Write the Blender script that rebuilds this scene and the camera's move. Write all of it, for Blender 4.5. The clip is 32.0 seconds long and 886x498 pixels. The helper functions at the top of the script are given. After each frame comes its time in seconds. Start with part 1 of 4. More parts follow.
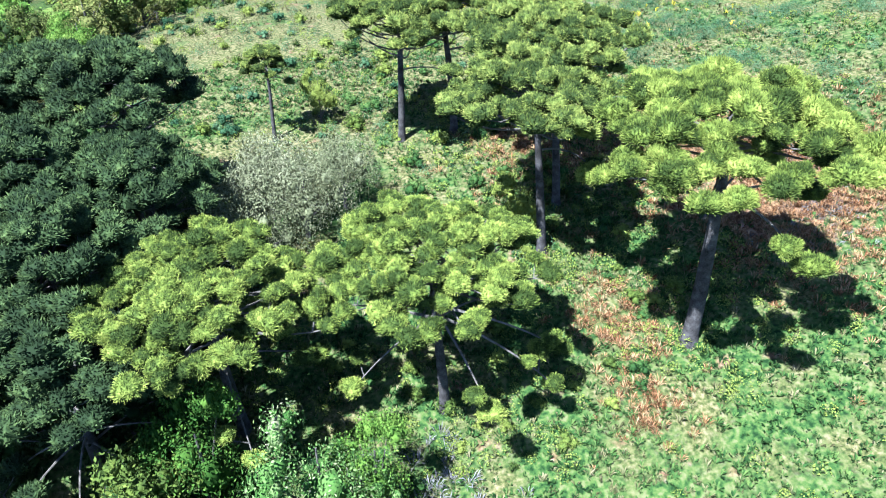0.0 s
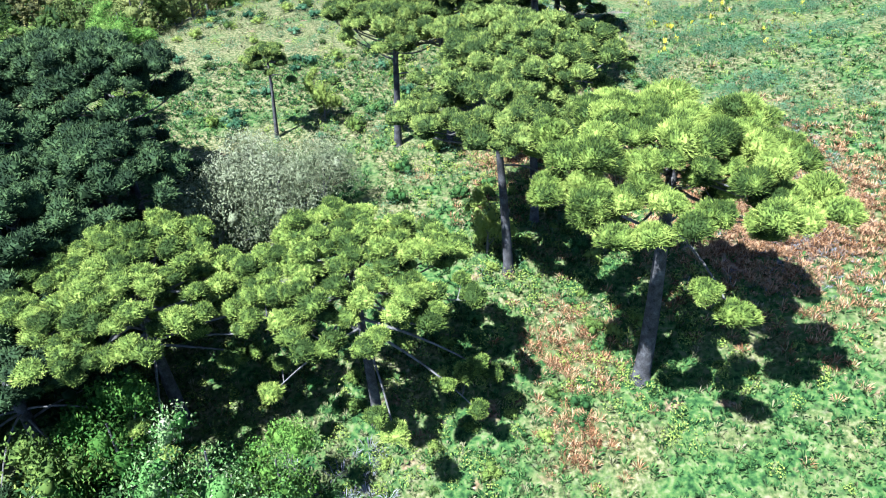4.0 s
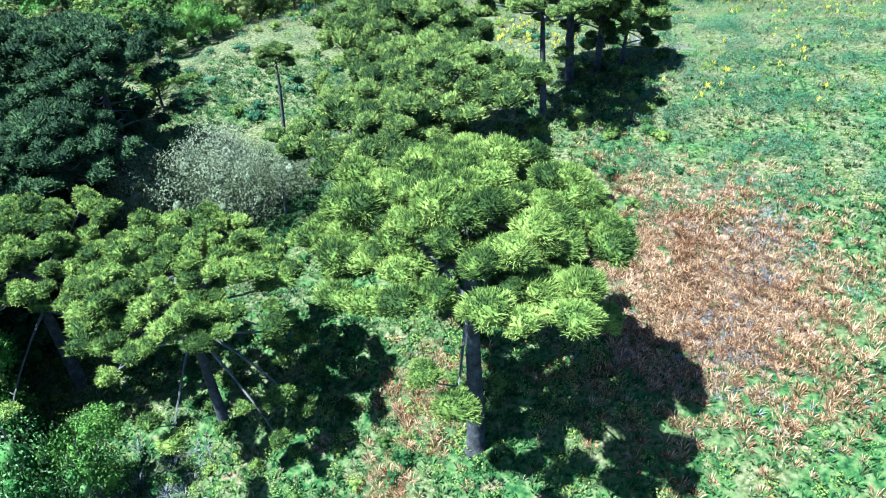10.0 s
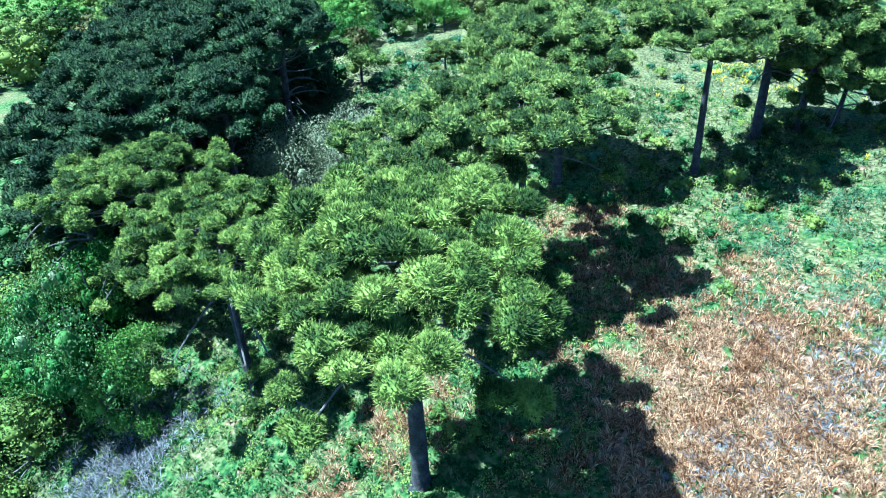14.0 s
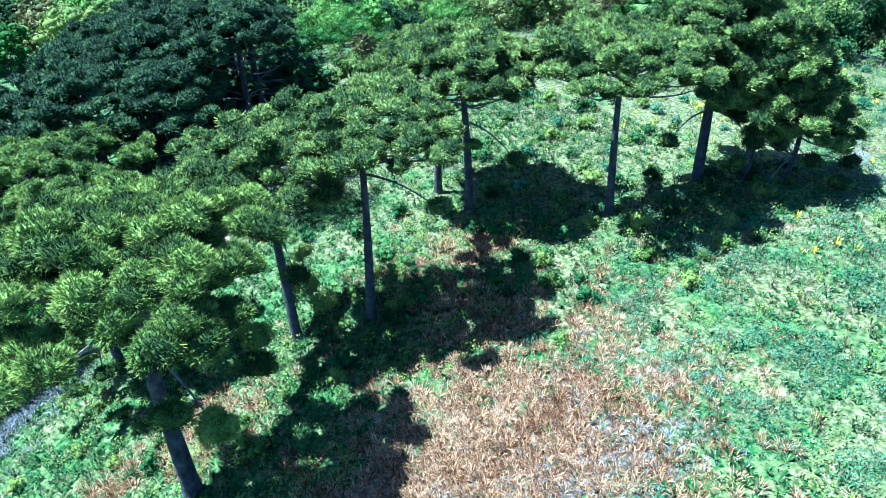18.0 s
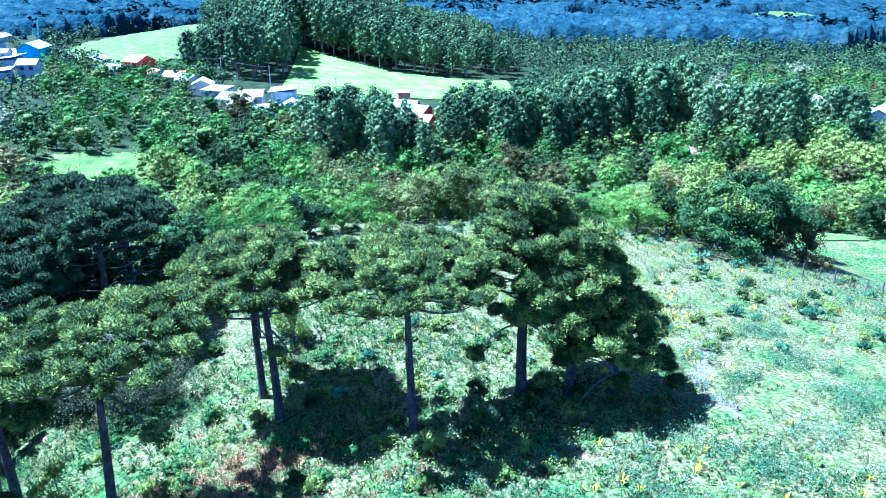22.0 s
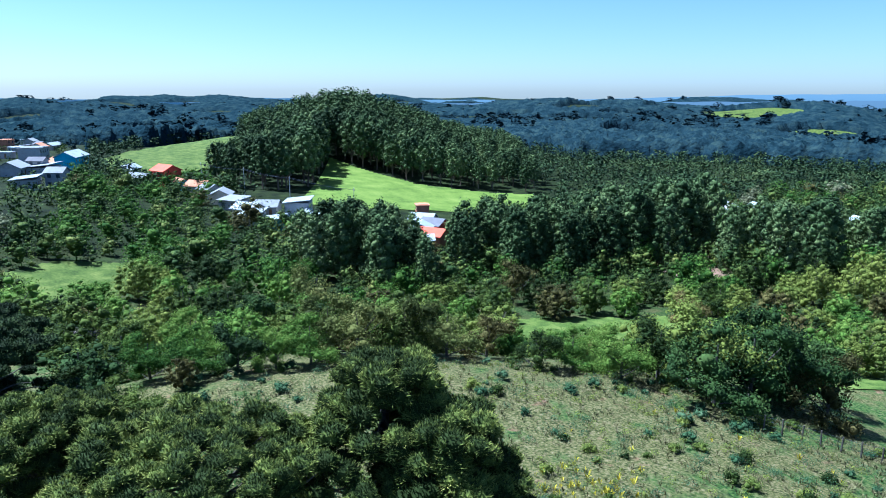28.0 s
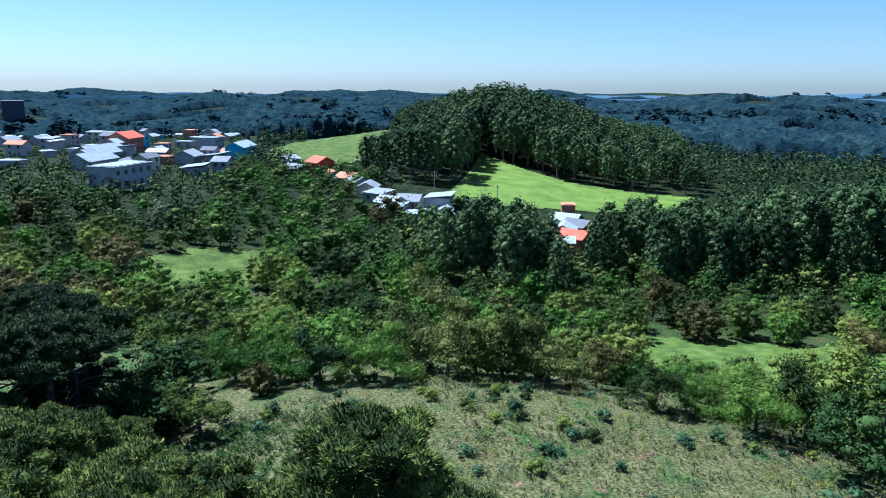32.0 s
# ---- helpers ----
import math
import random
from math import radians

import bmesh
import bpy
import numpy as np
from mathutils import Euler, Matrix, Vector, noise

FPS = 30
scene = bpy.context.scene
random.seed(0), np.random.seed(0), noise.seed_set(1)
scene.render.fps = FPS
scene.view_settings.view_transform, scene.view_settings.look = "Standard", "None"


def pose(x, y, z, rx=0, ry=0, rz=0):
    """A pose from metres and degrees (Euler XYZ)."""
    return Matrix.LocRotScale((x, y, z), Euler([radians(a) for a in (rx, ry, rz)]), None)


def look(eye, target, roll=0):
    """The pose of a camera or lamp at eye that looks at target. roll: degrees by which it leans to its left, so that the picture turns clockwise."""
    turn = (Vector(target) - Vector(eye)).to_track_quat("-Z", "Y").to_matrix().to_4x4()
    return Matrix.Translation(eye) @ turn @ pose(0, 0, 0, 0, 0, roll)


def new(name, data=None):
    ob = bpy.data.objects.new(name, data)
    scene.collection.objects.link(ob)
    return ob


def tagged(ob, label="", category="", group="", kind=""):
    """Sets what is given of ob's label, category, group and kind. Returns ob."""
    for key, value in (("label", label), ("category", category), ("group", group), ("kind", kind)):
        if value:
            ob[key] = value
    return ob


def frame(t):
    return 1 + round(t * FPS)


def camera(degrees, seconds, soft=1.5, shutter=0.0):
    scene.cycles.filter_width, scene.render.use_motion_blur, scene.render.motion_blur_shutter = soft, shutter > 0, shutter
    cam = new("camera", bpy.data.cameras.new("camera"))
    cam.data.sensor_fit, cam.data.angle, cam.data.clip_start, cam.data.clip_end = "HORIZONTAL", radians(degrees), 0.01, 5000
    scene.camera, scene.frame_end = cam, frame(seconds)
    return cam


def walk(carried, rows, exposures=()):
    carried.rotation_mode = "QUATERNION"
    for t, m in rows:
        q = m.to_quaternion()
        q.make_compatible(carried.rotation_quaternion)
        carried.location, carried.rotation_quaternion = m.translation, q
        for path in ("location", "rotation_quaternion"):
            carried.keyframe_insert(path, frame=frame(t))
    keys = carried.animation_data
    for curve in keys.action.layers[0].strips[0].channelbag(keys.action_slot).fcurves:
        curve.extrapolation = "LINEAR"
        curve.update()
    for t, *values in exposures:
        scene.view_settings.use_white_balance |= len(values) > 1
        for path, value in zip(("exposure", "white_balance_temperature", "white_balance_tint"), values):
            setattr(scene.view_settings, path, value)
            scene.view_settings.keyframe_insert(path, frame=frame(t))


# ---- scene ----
cam = camera(64.1, 32.0, soft=1.0)


def aim(x, y, z, yaw, pitch, roll):
    """The pose of an eye that looks along a yaw (to the left of +y) and a pitch, leaning by roll."""
    a, b = radians(yaw), radians(pitch)
    way = Vector((-math.sin(a) * math.cos(b), math.cos(a) * math.cos(b), math.sin(b)))
    return look((x, y, z), Vector((x, y, z)) + 10 * way, roll)


# seconds, eye (x, y, z), yaw, pitch, roll
PATH = [
    (0, -11.98, -0.03, 21.63, -13.87, -34.62, -0.11),
    (0.5, -11.87, 0.01, 21.54, -11.55, -34.63, 0.01),
    (1, -11.70, 0.10, 21.53, -9.47, -34.62, 0.07),
    (1.5, -11.32, 0.21, 21.53, -7.94, -34.61, 0.07),
    (2, -10.71, 0.28, 21.58, -6.83, -34.63, 0.08),
    (2.5, -9.65, 0.31, 21.60, -6.32, -34.68, -0.01),
    (3, -8.35, 0.20, 21.64, -6.12, -34.69, -0.09),
    (3.5, -6.94, 0.04, 21.67, -5.98, -34.70, -0.14),
    (4, -5.46, -0.11, 21.73, -5.81, -34.70, -0.20),
    (4.5, -4.09, -0.18, 21.77, -5.74, -34.65, -0.14),
    (6.5, 0.00, 0.00, 22.00, 0.01, -34.73, -0.02),
    (7, 1.21, 0.19, 22.03, 2.48, -34.71, -0.07),
    (7.5, 2.52, 0.46, 22.07, 4.95, -34.69, -0.12),
    (8, 3.88, 0.80, 22.11, 6.80, -34.66, -0.20),
    (8.5, 5.19, 1.19, 22.12, 8.29, -34.61, -0.21),
    (9, 6.45, 1.62, 22.14, 9.65, -34.60, -0.16),
    (9.5, 7.68, 2.03, 22.20, 10.82, -34.60, -0.07),
    (10, 8.84, 2.54, 22.35, 11.90, -34.70, -0.05),
    (10.5, 10.05, 3.01, 22.53, 13.30, -34.79, -0.02),
    (11, 11.25, 3.49, 22.64, 15.04, -34.80, -0.01),
    (11.5, 12.45, 4.04, 22.68, 17.36, -34.77, 0.03),
    (12, 13.62, 4.72, 22.70, 20.79, -34.78, 0.08),
    (12.5, 14.75, 5.53, 22.71, 25.31, -34.82, 0.16),
    (13, 15.89, 6.50, 22.70, 29.93, -34.88, 0.20),
    (13.5, 17.00, 7.57, 22.71, 34.98, -34.93, 0.30),
    (15.5, 22.09, 12.38, 22.99, 44.04, -34.74, -0.72),
    (16, 23.12, 13.58, 23.03, 45.29, -34.73, -0.63),
    (16.5, 24.15, 14.87, 23.04, 47.00, -34.70, -0.51),
    (17, 25.14, 16.20, 23.08, 48.46, -34.67, -0.44),
    (17.5, 26.14, 17.56, 23.13, 49.67, -34.66, -0.37),
    (18, 27.04, 18.87, 23.24, 50.81, -34.71, -0.23),
    (18.5, 27.93, 20.28, 23.36, 51.82, -34.72, -0.23),
    (19, 28.74, 21.73, 23.51, 52.47, -34.21, -0.24),
    (19.5, 29.48, 23.18, 23.72, 52.81, -32.15, -0.19),
    (20, 30.29, 24.63, 23.94, 53.16, -30.03, -0.08),
    (20.5, 31.06, 26.14, 24.13, 53.49, -27.84, -0.06),
    (21, 31.74, 27.56, 24.28, 53.61, -25.75, -0.07),
    (21.5, 32.36, 28.99, 24.40, 53.49, -23.50, -0.06),
    (22, 32.71, 30.39, 24.51, 53.39, -21.26, -0.02),
    (22.5, 32.70, 31.79, 24.58, 52.98, -18.99, 0.03),
    (23, 32.66, 33.13, 24.65, 53.04, -16.76, 0.03),
    (23.5, 32.62, 34.29, 24.67, 52.90, -14.62, 0.06),
    (24, 32.48, 35.24, 24.73, 52.90, -12.49, 0.08),
    (24.5, 32.41, 36.20, 24.78, 53.27, -12.40, 0.11),
    (25, 32.26, 37.16, 24.83, 53.61, -12.43, 0.12),
    (25.5, 31.94, 38.20, 24.85, 53.91, -12.47, 0.13),
    (27.5, 29.83, 42.13, 24.04, 55.64, -12.52, 0.24),
    (28, 29.39, 43.21, 23.93, 57.05, -12.54, 0.33),
    (28.5, 28.96, 44.26, 23.86, 58.54, -12.62, 0.34),
    (29, 28.48, 45.30, 23.79, 60.14, -12.67, 0.34),
    (29.5, 27.96, 46.33, 23.75, 61.79, -12.73, 0.33),
    (30, 27.52, 47.27, 23.65, 63.47, -12.78, 0.41),
    (30.5, 27.02, 48.25, 23.56, 64.86, -12.83, 0.42),
    (31, 26.44, 49.23, 23.49, 66.47, -12.88, 0.39),
    (31.5, 25.80, 50.12, 23.49, 68.17, -12.92, 0.38),
    (32, 25.27, 50.91, 23.53, 70.04, -12.97, 0.39),
]
EXPOSURES = [
    (0, 2.6, 5100, 9), (10, 2.6, 4560, -3), (15, 2.8, 4120, -10), (20, 3.0, 4060, -2), (22.5, 3.15, 3900, 8), (23.4, 3.15, 3950, 10), (24.2, 2.95, 4200, 13), (25.5, 2.45, 4350, 11),
    (27.5, 1.8, 4700, 7), (29, 1.65, 4800, 6), (32, 1.45, 4850, 6),
]
walk(cam, [(t, aim(*p)) for t, *p in PATH], EXPOSURES)

# ---------------------------------------------------------------- light
SUN_DIR = Vector((-0.42, -0.28, 0.86)).normalized()
elevation = math.asin(SUN_DIR.z)
world = bpy.data.worlds.new("sky")
scene.world = world
world.use_nodes = True
wn = world.node_tree
sky = wn.nodes.new("ShaderNodeTexSky")
sky.sky_type, sky.sun_disc = "NISHITA", False
sky.sun_elevation = elevation
sky.sun_rotation = math.atan2(SUN_DIR.x, SUN_DIR.y)
sky.air_density, sky.dust_density, sky.ozone_density = 0.8, 0.6, 4.0
wn.links.new(sky.outputs[0], wn.nodes["Background"].inputs[0])
wn.nodes["Background"].inputs[1].default_value = 0.05
sun_data = bpy.data.lights.new("sun", "SUN")
sun_data.energy, sun_data.angle, sun_data.color = 5.0, radians(0.5), (1.0, 0.95, 0.86)
sun = new("sun", sun_data)
sun.matrix_world = look((0, 0, 200), Vector((0, 0, 200)) - SUN_DIR * 10)


# ---------------------------------------------------------------- materials
def material(name, ramp, rough=0.8, scale=2.0, detail=4.0, island=0.0, random_by=0.0, bump=0.0, bump_scale=8.0,
             translucent=0.0, spec=0.12, metal=0.0, coords="Object", tip_shading=0.0):
    """A surface whose colour runs along a ramp by noise at two scales, by island and by object."""
    m = bpy.data.materials.new(name)
    m.use_nodes = True
    nt = m.node_tree
    n, l = nt.nodes, nt.links
    bsdf = n["Principled BSDF"]
    bsdf.inputs["Roughness"].default_value = rough
    bsdf.inputs["Specular IOR Level"].default_value = spec
    bsdf.inputs["Metallic"].default_value = metal
    tc = n.new("ShaderNodeTexCoord")
    where = tc.outputs["Object"]
    if coords == "Position":
        where = n.new("ShaderNodeNewGeometry").outputs["Position"]
    big = n.new("ShaderNodeTexNoise")
    big.inputs["Scale"].default_value, big.inputs["Detail"].default_value = scale, detail
    small = n.new("ShaderNodeTexNoise")
    small.inputs["Scale"].default_value, small.inputs["Detail"].default_value = scale * 7.3, 3.0
    l.new(where, big.inputs["Vector"])
    l.new(where, small.inputs["Vector"])

    def math_node(op, a, b):
        k = n.new("ShaderNodeMath")
        k.operation = op
        for i, v in enumerate((a, b)):
            if isinstance(v, (int, float)):
                k.inputs[i].default_value = v
            else:
                l.new(v, k.inputs[i])
        return k.outputs[0]

    value = math_node("ADD", math_node("MULTIPLY", big.outputs["Fac"], 0.65), math_node("MULTIPLY", small.outputs["Fac"], 0.35))
    value = math_node("ADD", math_node("MULTIPLY", math_node("SUBTRACT", value, 0.5), 1.7), 0.5)
    if island:
        geo = n.new("ShaderNodeNewGeometry")
        value = math_node("ADD", value, math_node("MULTIPLY", math_node("SUBTRACT", geo.outputs["Random Per Island"], 0.5), island))
    if random_by:
        info = n.new("ShaderNodeObjectInfo")
        value = math_node("ADD", value, math_node("MULTIPLY", math_node("SUBTRACT", info.outputs["Random"], 0.5), random_by))
    # Lighter young tips, and shade between branchlets darkened into the heart's colour.
    if tip_shading:
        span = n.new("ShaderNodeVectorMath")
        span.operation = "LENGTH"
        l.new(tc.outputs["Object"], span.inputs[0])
        value = math_node("ADD", value, math_node("MULTIPLY", math_node("SUBTRACT", span.outputs["Value"], 0.85), tip_shading))
    cr = n.new("ShaderNodeValToRGB")
    while len(cr.color_ramp.elements) < len(ramp):
        cr.color_ramp.elements.new(0.5)
    for e, (p, c) in zip(cr.color_ramp.elements, ramp):
        e.position, e.color = p, (*c, 1)
    l.new(value, cr.inputs[0])
    l.new(cr.outputs[0], bsdf.inputs["Base Color"])
    if bump:
        bt = n.new("ShaderNodeTexNoise")
        bt.inputs["Scale"].default_value, bt.inputs["Detail"].default_value = bump_scale, 6.0
        l.new(where, bt.inputs["Vector"])
        bn = n.new("ShaderNodeBump")
        bn.inputs["Strength"].default_value, bn.inputs["Distance"].default_value = 0.8, bump
        l.new(bt.outputs["Fac"], bn.inputs["Height"])
        l.new(bn.outputs[0], bsdf.inputs["Normal"])
    if translucent:
        tr = n.new("ShaderNodeBsdfTranslucent")
        l.new(cr.outputs[0], tr.inputs["Color"])
        mix = n.new("ShaderNodeMixShader")
        mix.inputs[0].default_value = translucent
        l.new(bsdf.outputs[0], mix.inputs[1])
        l.new(tr.outputs[0], mix.inputs[2])
        l.new(mix.outputs[0], n["Material Output"].inputs["Surface"])
    return m


def greens(a, b, c):
    return [(0.2, a), (0.5, b), (0.85, c)]


M_TUFT = material("araucaria_needles", greens((0.019, 0.032, 0.005), (0.090, 0.121, 0.019), (0.212, 0.243, 0.047)), 0.85, 1.2, island=0.3, random_by=0.45, tip_shading=1.2)
M_TUFT_DULL = material("araucaria_needles_dull", greens((0.016, 0.027, 0.005), (0.086, 0.112, 0.021), (0.205, 0.224, 0.050)), 0.85, 1.2, island=0.35, random_by=0.4, tip_shading=1.2)
# Dark green needles, with the shade of the close stand put into the colour.
M_TUFT_DARK_SHADED = material("araucaria_needles_dark_shaded", greens((0.008, 0.016, 0.0048), (0.0272, 0.0448, 0.0136), (0.068, 0.096, 0.0288)), 0.85, 1.2, island=0.3, random_by=0.35, tip_shading=1.0)
M_BARK = material("araucaria_bark", [(0.2, (0.0134, 0.012, 0.0115)), (0.5, (0.0437, 0.0403, 0.0398)), (0.85, (0.1008, 0.0955, 0.0941))], 0.9, 2.5, bump=0.05, bump_scale=9)
M_LIMB = material("limb_bark", [(0.2, (0.0315, 0.0285, 0.0248)), (0.5, (0.081, 0.0743, 0.0653)), (0.85, (0.153, 0.1395, 0.1237))], 0.9, 3, bump=0.02, bump_scale=14)
M_LEAF = material("broad_leaves", greens((0.0152, 0.0292, 0.0059), (0.07, 0.1015, 0.0175), (0.1575, 0.1868, 0.0351)), 0.85, 1.5, island=0.28, random_by=0.9, translucent=0.2)
M_LEAF_BRIGHT = material("bright_leaves", greens((0.0253, 0.0658, 0.0088), (0.0886, 0.1581, 0.0228), (0.1771, 0.2404, 0.0455)), 0.85, 0.5, island=0.35, random_by=0.4, translucent=0.25)
M_LEAF_PALE = material("pale_leaves", greens((0.06, 0.07, 0.03), (0.15, 0.16, 0.085), (0.25, 0.235, 0.155)), 0.85, 0.8, island=0.3, random_by=0.2, translucent=0.15)
M_BLOSSOM = material("blossoming_leaves", [(0.2, (0.0308, 0.077, 0.0133)), (0.5, (0.0847, 0.1617, 0.035)), (0.75, (0.1463, 0.2044, 0.0693)), (1.0, (0.2387, 0.1925, 0.154))], 0.85, 0.8, island=0.7, translucent=0.2)
M_LEAF_BROWN = material("brownish_leaves", greens((0.025, 0.026, 0.007), (0.085, 0.078, 0.022), (0.165, 0.135, 0.045)), 0.85, 1.5, island=0.4, random_by=0.4, translucent=0.15)
M_LEAF_DARK = material("dark_leaves", greens((0.008, 0.020, 0.005), (0.028, 0.056, 0.013), (0.075, 0.115, 0.028)), 0.85, 1.5, island=0.28, random_by=0.4, translucent=0.1)
M_LEAF_OLIVE = material("olive_leaves", greens((0.0294, 0.0392, 0.0078), (0.0882, 0.1078, 0.0255), (0.1862, 0.1862, 0.0539)), 0.85, 1.5, island=0.4, random_by=0.4, translucent=0.2)
M_DEADWOOD = material("bare_twigs", greens((0.035, 0.0315, 0.028), (0.084, 0.0735, 0.0665), (0.154, 0.133, 0.126)), 0.9, 1.5, island=0.6)
M_EUCA = material("eucalyptus_leaves", greens((0.0159, 0.0319, 0.0103), (0.0523, 0.0842, 0.0283), (0.1272, 0.1627, 0.0591)), 0.85, 1.5, island=0.3, random_by=0.6)
M_EUCA_BARK = material("eucalyptus_bark", [(0.2, (0.0672, 0.0462, 0.0336)), (0.5, (0.1512, 0.1134, 0.0882)), (0.85, (0.231, 0.1932, 0.1596))], 0.8, 1.0, random_by=0.3)
M_FERN = material("fern_green", greens((0.0084, 0.0252, 0.0063), (0.0336, 0.0756, 0.0168), (0.0924, 0.1344, 0.0336)), 0.85, 0.35, island=0.5, translucent=0.2, coords="Position")
M_SHRUB = material("shrub_grey_green", greens((0.012, 0.034, 0.014), (0.036, 0.080, 0.034), (0.085, 0.135, 0.066)), 0.85, 0.25, island=0.35, random_by=0.4, translucent=0.15, coords="Position")
M_BRACKEN = material("dead_bracken", greens((0.060, 0.024, 0.008), (0.185, 0.090, 0.036), (0.30, 0.19, 0.105)), 0.85, 0.5, island=0.9, coords="Position")
M_STRAW = material("dry_grass", greens((0.0434, 0.0455, 0.0154), (0.0952, 0.091, 0.0371), (0.1652, 0.1456, 0.0805)), 0.85, 0.4, island=0.5, coords="Position")
M_YELLOW = material("yellow_flowers", greens((0.252, 0.2128, 0.0112), (0.392, 0.336, 0.0168), (0.476, 0.42, 0.056)), 0.85, 1, island=0.5)
M_WOODS = material("mixed_woods", [(0.15, (0.0078, 0.0168, 0.0045)), (0.42, (0.0246, 0.0493, 0.0112)), (0.58, (0.056, 0.0862, 0.0157)), (0.78, (0.1299, 0.1478, 0.0314)), (0.98, (0.1602, 0.1232, 0.056))], 0.85, 0.13, island=0.25, coords="Position")
M_MIDWOOD = material("hill_woods", [(0.15, (0.006, 0.014, 0.006)), (0.42, (0.018, 0.036, 0.014)), (0.6, (0.040, 0.066, 0.022)), (0.85, (0.085, 0.105, 0.034))], 0.85, 0.05, island=0.25, coords="Position")
# Blue for the haze of distance is mixed into this foliage colour.
M_FARWOOD_HAZED = material("far_woods", greens((0.004, 0.010, 0.014), (0.012, 0.025, 0.034), (0.032, 0.052, 0.050)), 0.95, 0.07, spec=0.0, bump=2.5, bump_scale=0.35, coords="Position")


M_TWIG = material("grey_dead_twigs", greens((0.0571, 0.0521, 0.0521), (0.1092, 0.1042, 0.1067), (0.1613, 0.1562, 0.1562)), 0.9, 1.5, island=0.8, coords="Position")


def ground_material():
    m = bpy.data.materials.new("hillside_grass")
    m.use_nodes = True
    n, l = m.node_tree.nodes, m.node_tree.links
    bsdf = n["Principled BSDF"]
    bsdf.inputs["Roughness"].default_value = 0.95
    bsdf.inputs["Specular IOR Level"].default_value = 0.1
    pos = n.new("ShaderNodeNewGeometry").outputs["Position"]

    def noise_at(scale, detail=5.0):
        k = n.new("ShaderNodeTexNoise")
        k.inputs["Scale"].default_value, k.inputs["Detail"].default_value = scale, detail
        l.new(pos, k.inputs["Vector"])
        return k.outputs["Fac"]

    def ramp(value, stops):
        r = n.new("ShaderNodeValToRGB")
        while len(r.color_ramp.elements) < len(stops):
            r.color_ramp.elements.new(0.5)
        for e, (p, c) in zip(r.color_ramp.elements, stops):
            e.position, e.color = p, (*c, 1)
        l.new(value, r.inputs[0])
        return r.outputs[0]

    def mix(a, b, fac):
        k = n.new("ShaderNodeMix")
        k.data_type = "RGBA"
        l.new(fac, k.inputs[0])
        l.new(a, k.inputs[6])
        l.new(b, k.inputs[7])
        return k.outputs[2]

    grass = ramp(noise_at(3.4, 10), [(0.34, (0.0065, 0.0194, 0.005)), (0.46, (0.0259, 0.0562, 0.013)), (0.55, (0.0518, 0.0799, 0.0194)), (0.66, (0.0907, 0.0972, 0.041))])
    dry = ramp(noise_at(5.0, 10), [(0.34, (0.0194, 0.0259, 0.0079)), (0.46, (0.0562, 0.0626, 0.0194)), (0.56, (0.0972, 0.0886, 0.0367)), (0.68, (0.1469, 0.1274, 0.0713))])
    meadow_at = n.new("ShaderNodeVectorMath")
    meadow_at.operation = "DISTANCE"
    l.new(pos, meadow_at.inputs[0])
    meadow_at.inputs[1].default_value = (-10, 68, 1)
    share = n.new("ShaderNodeMapRange")
    share.inputs[1].default_value, share.inputs[2].default_value, share.inputs[3].default_value, share.inputs[4].default_value = 14, 40, 0.16, 0.0
    l.new(meadow_at.outputs["Value"], share.inputs[0])
    slope_at = n.new("ShaderNodeVectorMath")
    slope_at.operation = "DISTANCE"
    l.new(pos, slope_at.inputs[0])
    slope_at.inputs[1].default_value = (25, 50, 3)
    slope = n.new("ShaderNodeMapRange")
    slope.inputs[1].default_value, slope.inputs[2].default_value, slope.inputs[3].default_value, slope.inputs[4].default_value = 8, 24, 0.05, 0.0
    l.new(slope_at.outputs["Value"], slope.inputs[0])
    both = n.new("ShaderNodeMath")
    l.new(share.outputs[0], both.inputs[0])
    l.new(slope.outputs[0], both.inputs[1])
    patch = n.new("ShaderNodeMath")
    l.new(noise_at(0.33, 8), patch.inputs[0])
    l.new(both.outputs[0], patch.inputs[1])
    near = mix(grass, dry, ramp(patch.outputs[0], [(0.47, (0, 0, 0)), (0.62, (1, 1, 1))]))
    litter = ramp(noise_at(4.0, 10), [(0.32, (0.0346, 0.0194, 0.0108)), (0.46, (0.1123, 0.0648, 0.0367)), (0.58, (0.1901, 0.1231, 0.0778)), (0.7, (0.2419, 0.1858, 0.1426))])
    shift = n.new("ShaderNodeVectorMath")
    shift.operation = "MULTIPLY_ADD"
    l.new(pos, shift.inputs[0])
    shift.inputs[1].default_value, shift.inputs[2].default_value = (0.2, 0.15, 0), (-3.1, -4.7, 0)
    from_middle = n.new("ShaderNodeVectorMath")
    from_middle.operation = "LENGTH"
    l.new(shift.outputs[0], from_middle.inputs[0])
    bare = n.new("ShaderNodeMath")
    bare.operation = "SUBTRACT"
    l.new(noise_at(0.6, 8), bare.inputs[0])
    ring = n.new("ShaderNodeMapRange")
    ring.inputs[1].default_value, ring.inputs[2].default_value, ring.inputs[3].default_value, ring.inputs[4].default_value = 0.3, 1.35, -0.04, 0.26
    l.new(from_middle.outputs["Value"], ring.inputs[0])
    l.new(ring.outputs[0], bare.inputs[1])
    near = mix(near, litter, ramp(bare.outputs[0], [(0.38, (0, 0, 0)), (0.47, (1, 1, 1))]))
    # From 85 to 150 m away the ground blends to near-black green.
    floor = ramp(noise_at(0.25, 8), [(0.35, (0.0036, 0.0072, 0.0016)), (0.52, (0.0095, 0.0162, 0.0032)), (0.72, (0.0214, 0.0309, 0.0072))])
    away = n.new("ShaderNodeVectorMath")
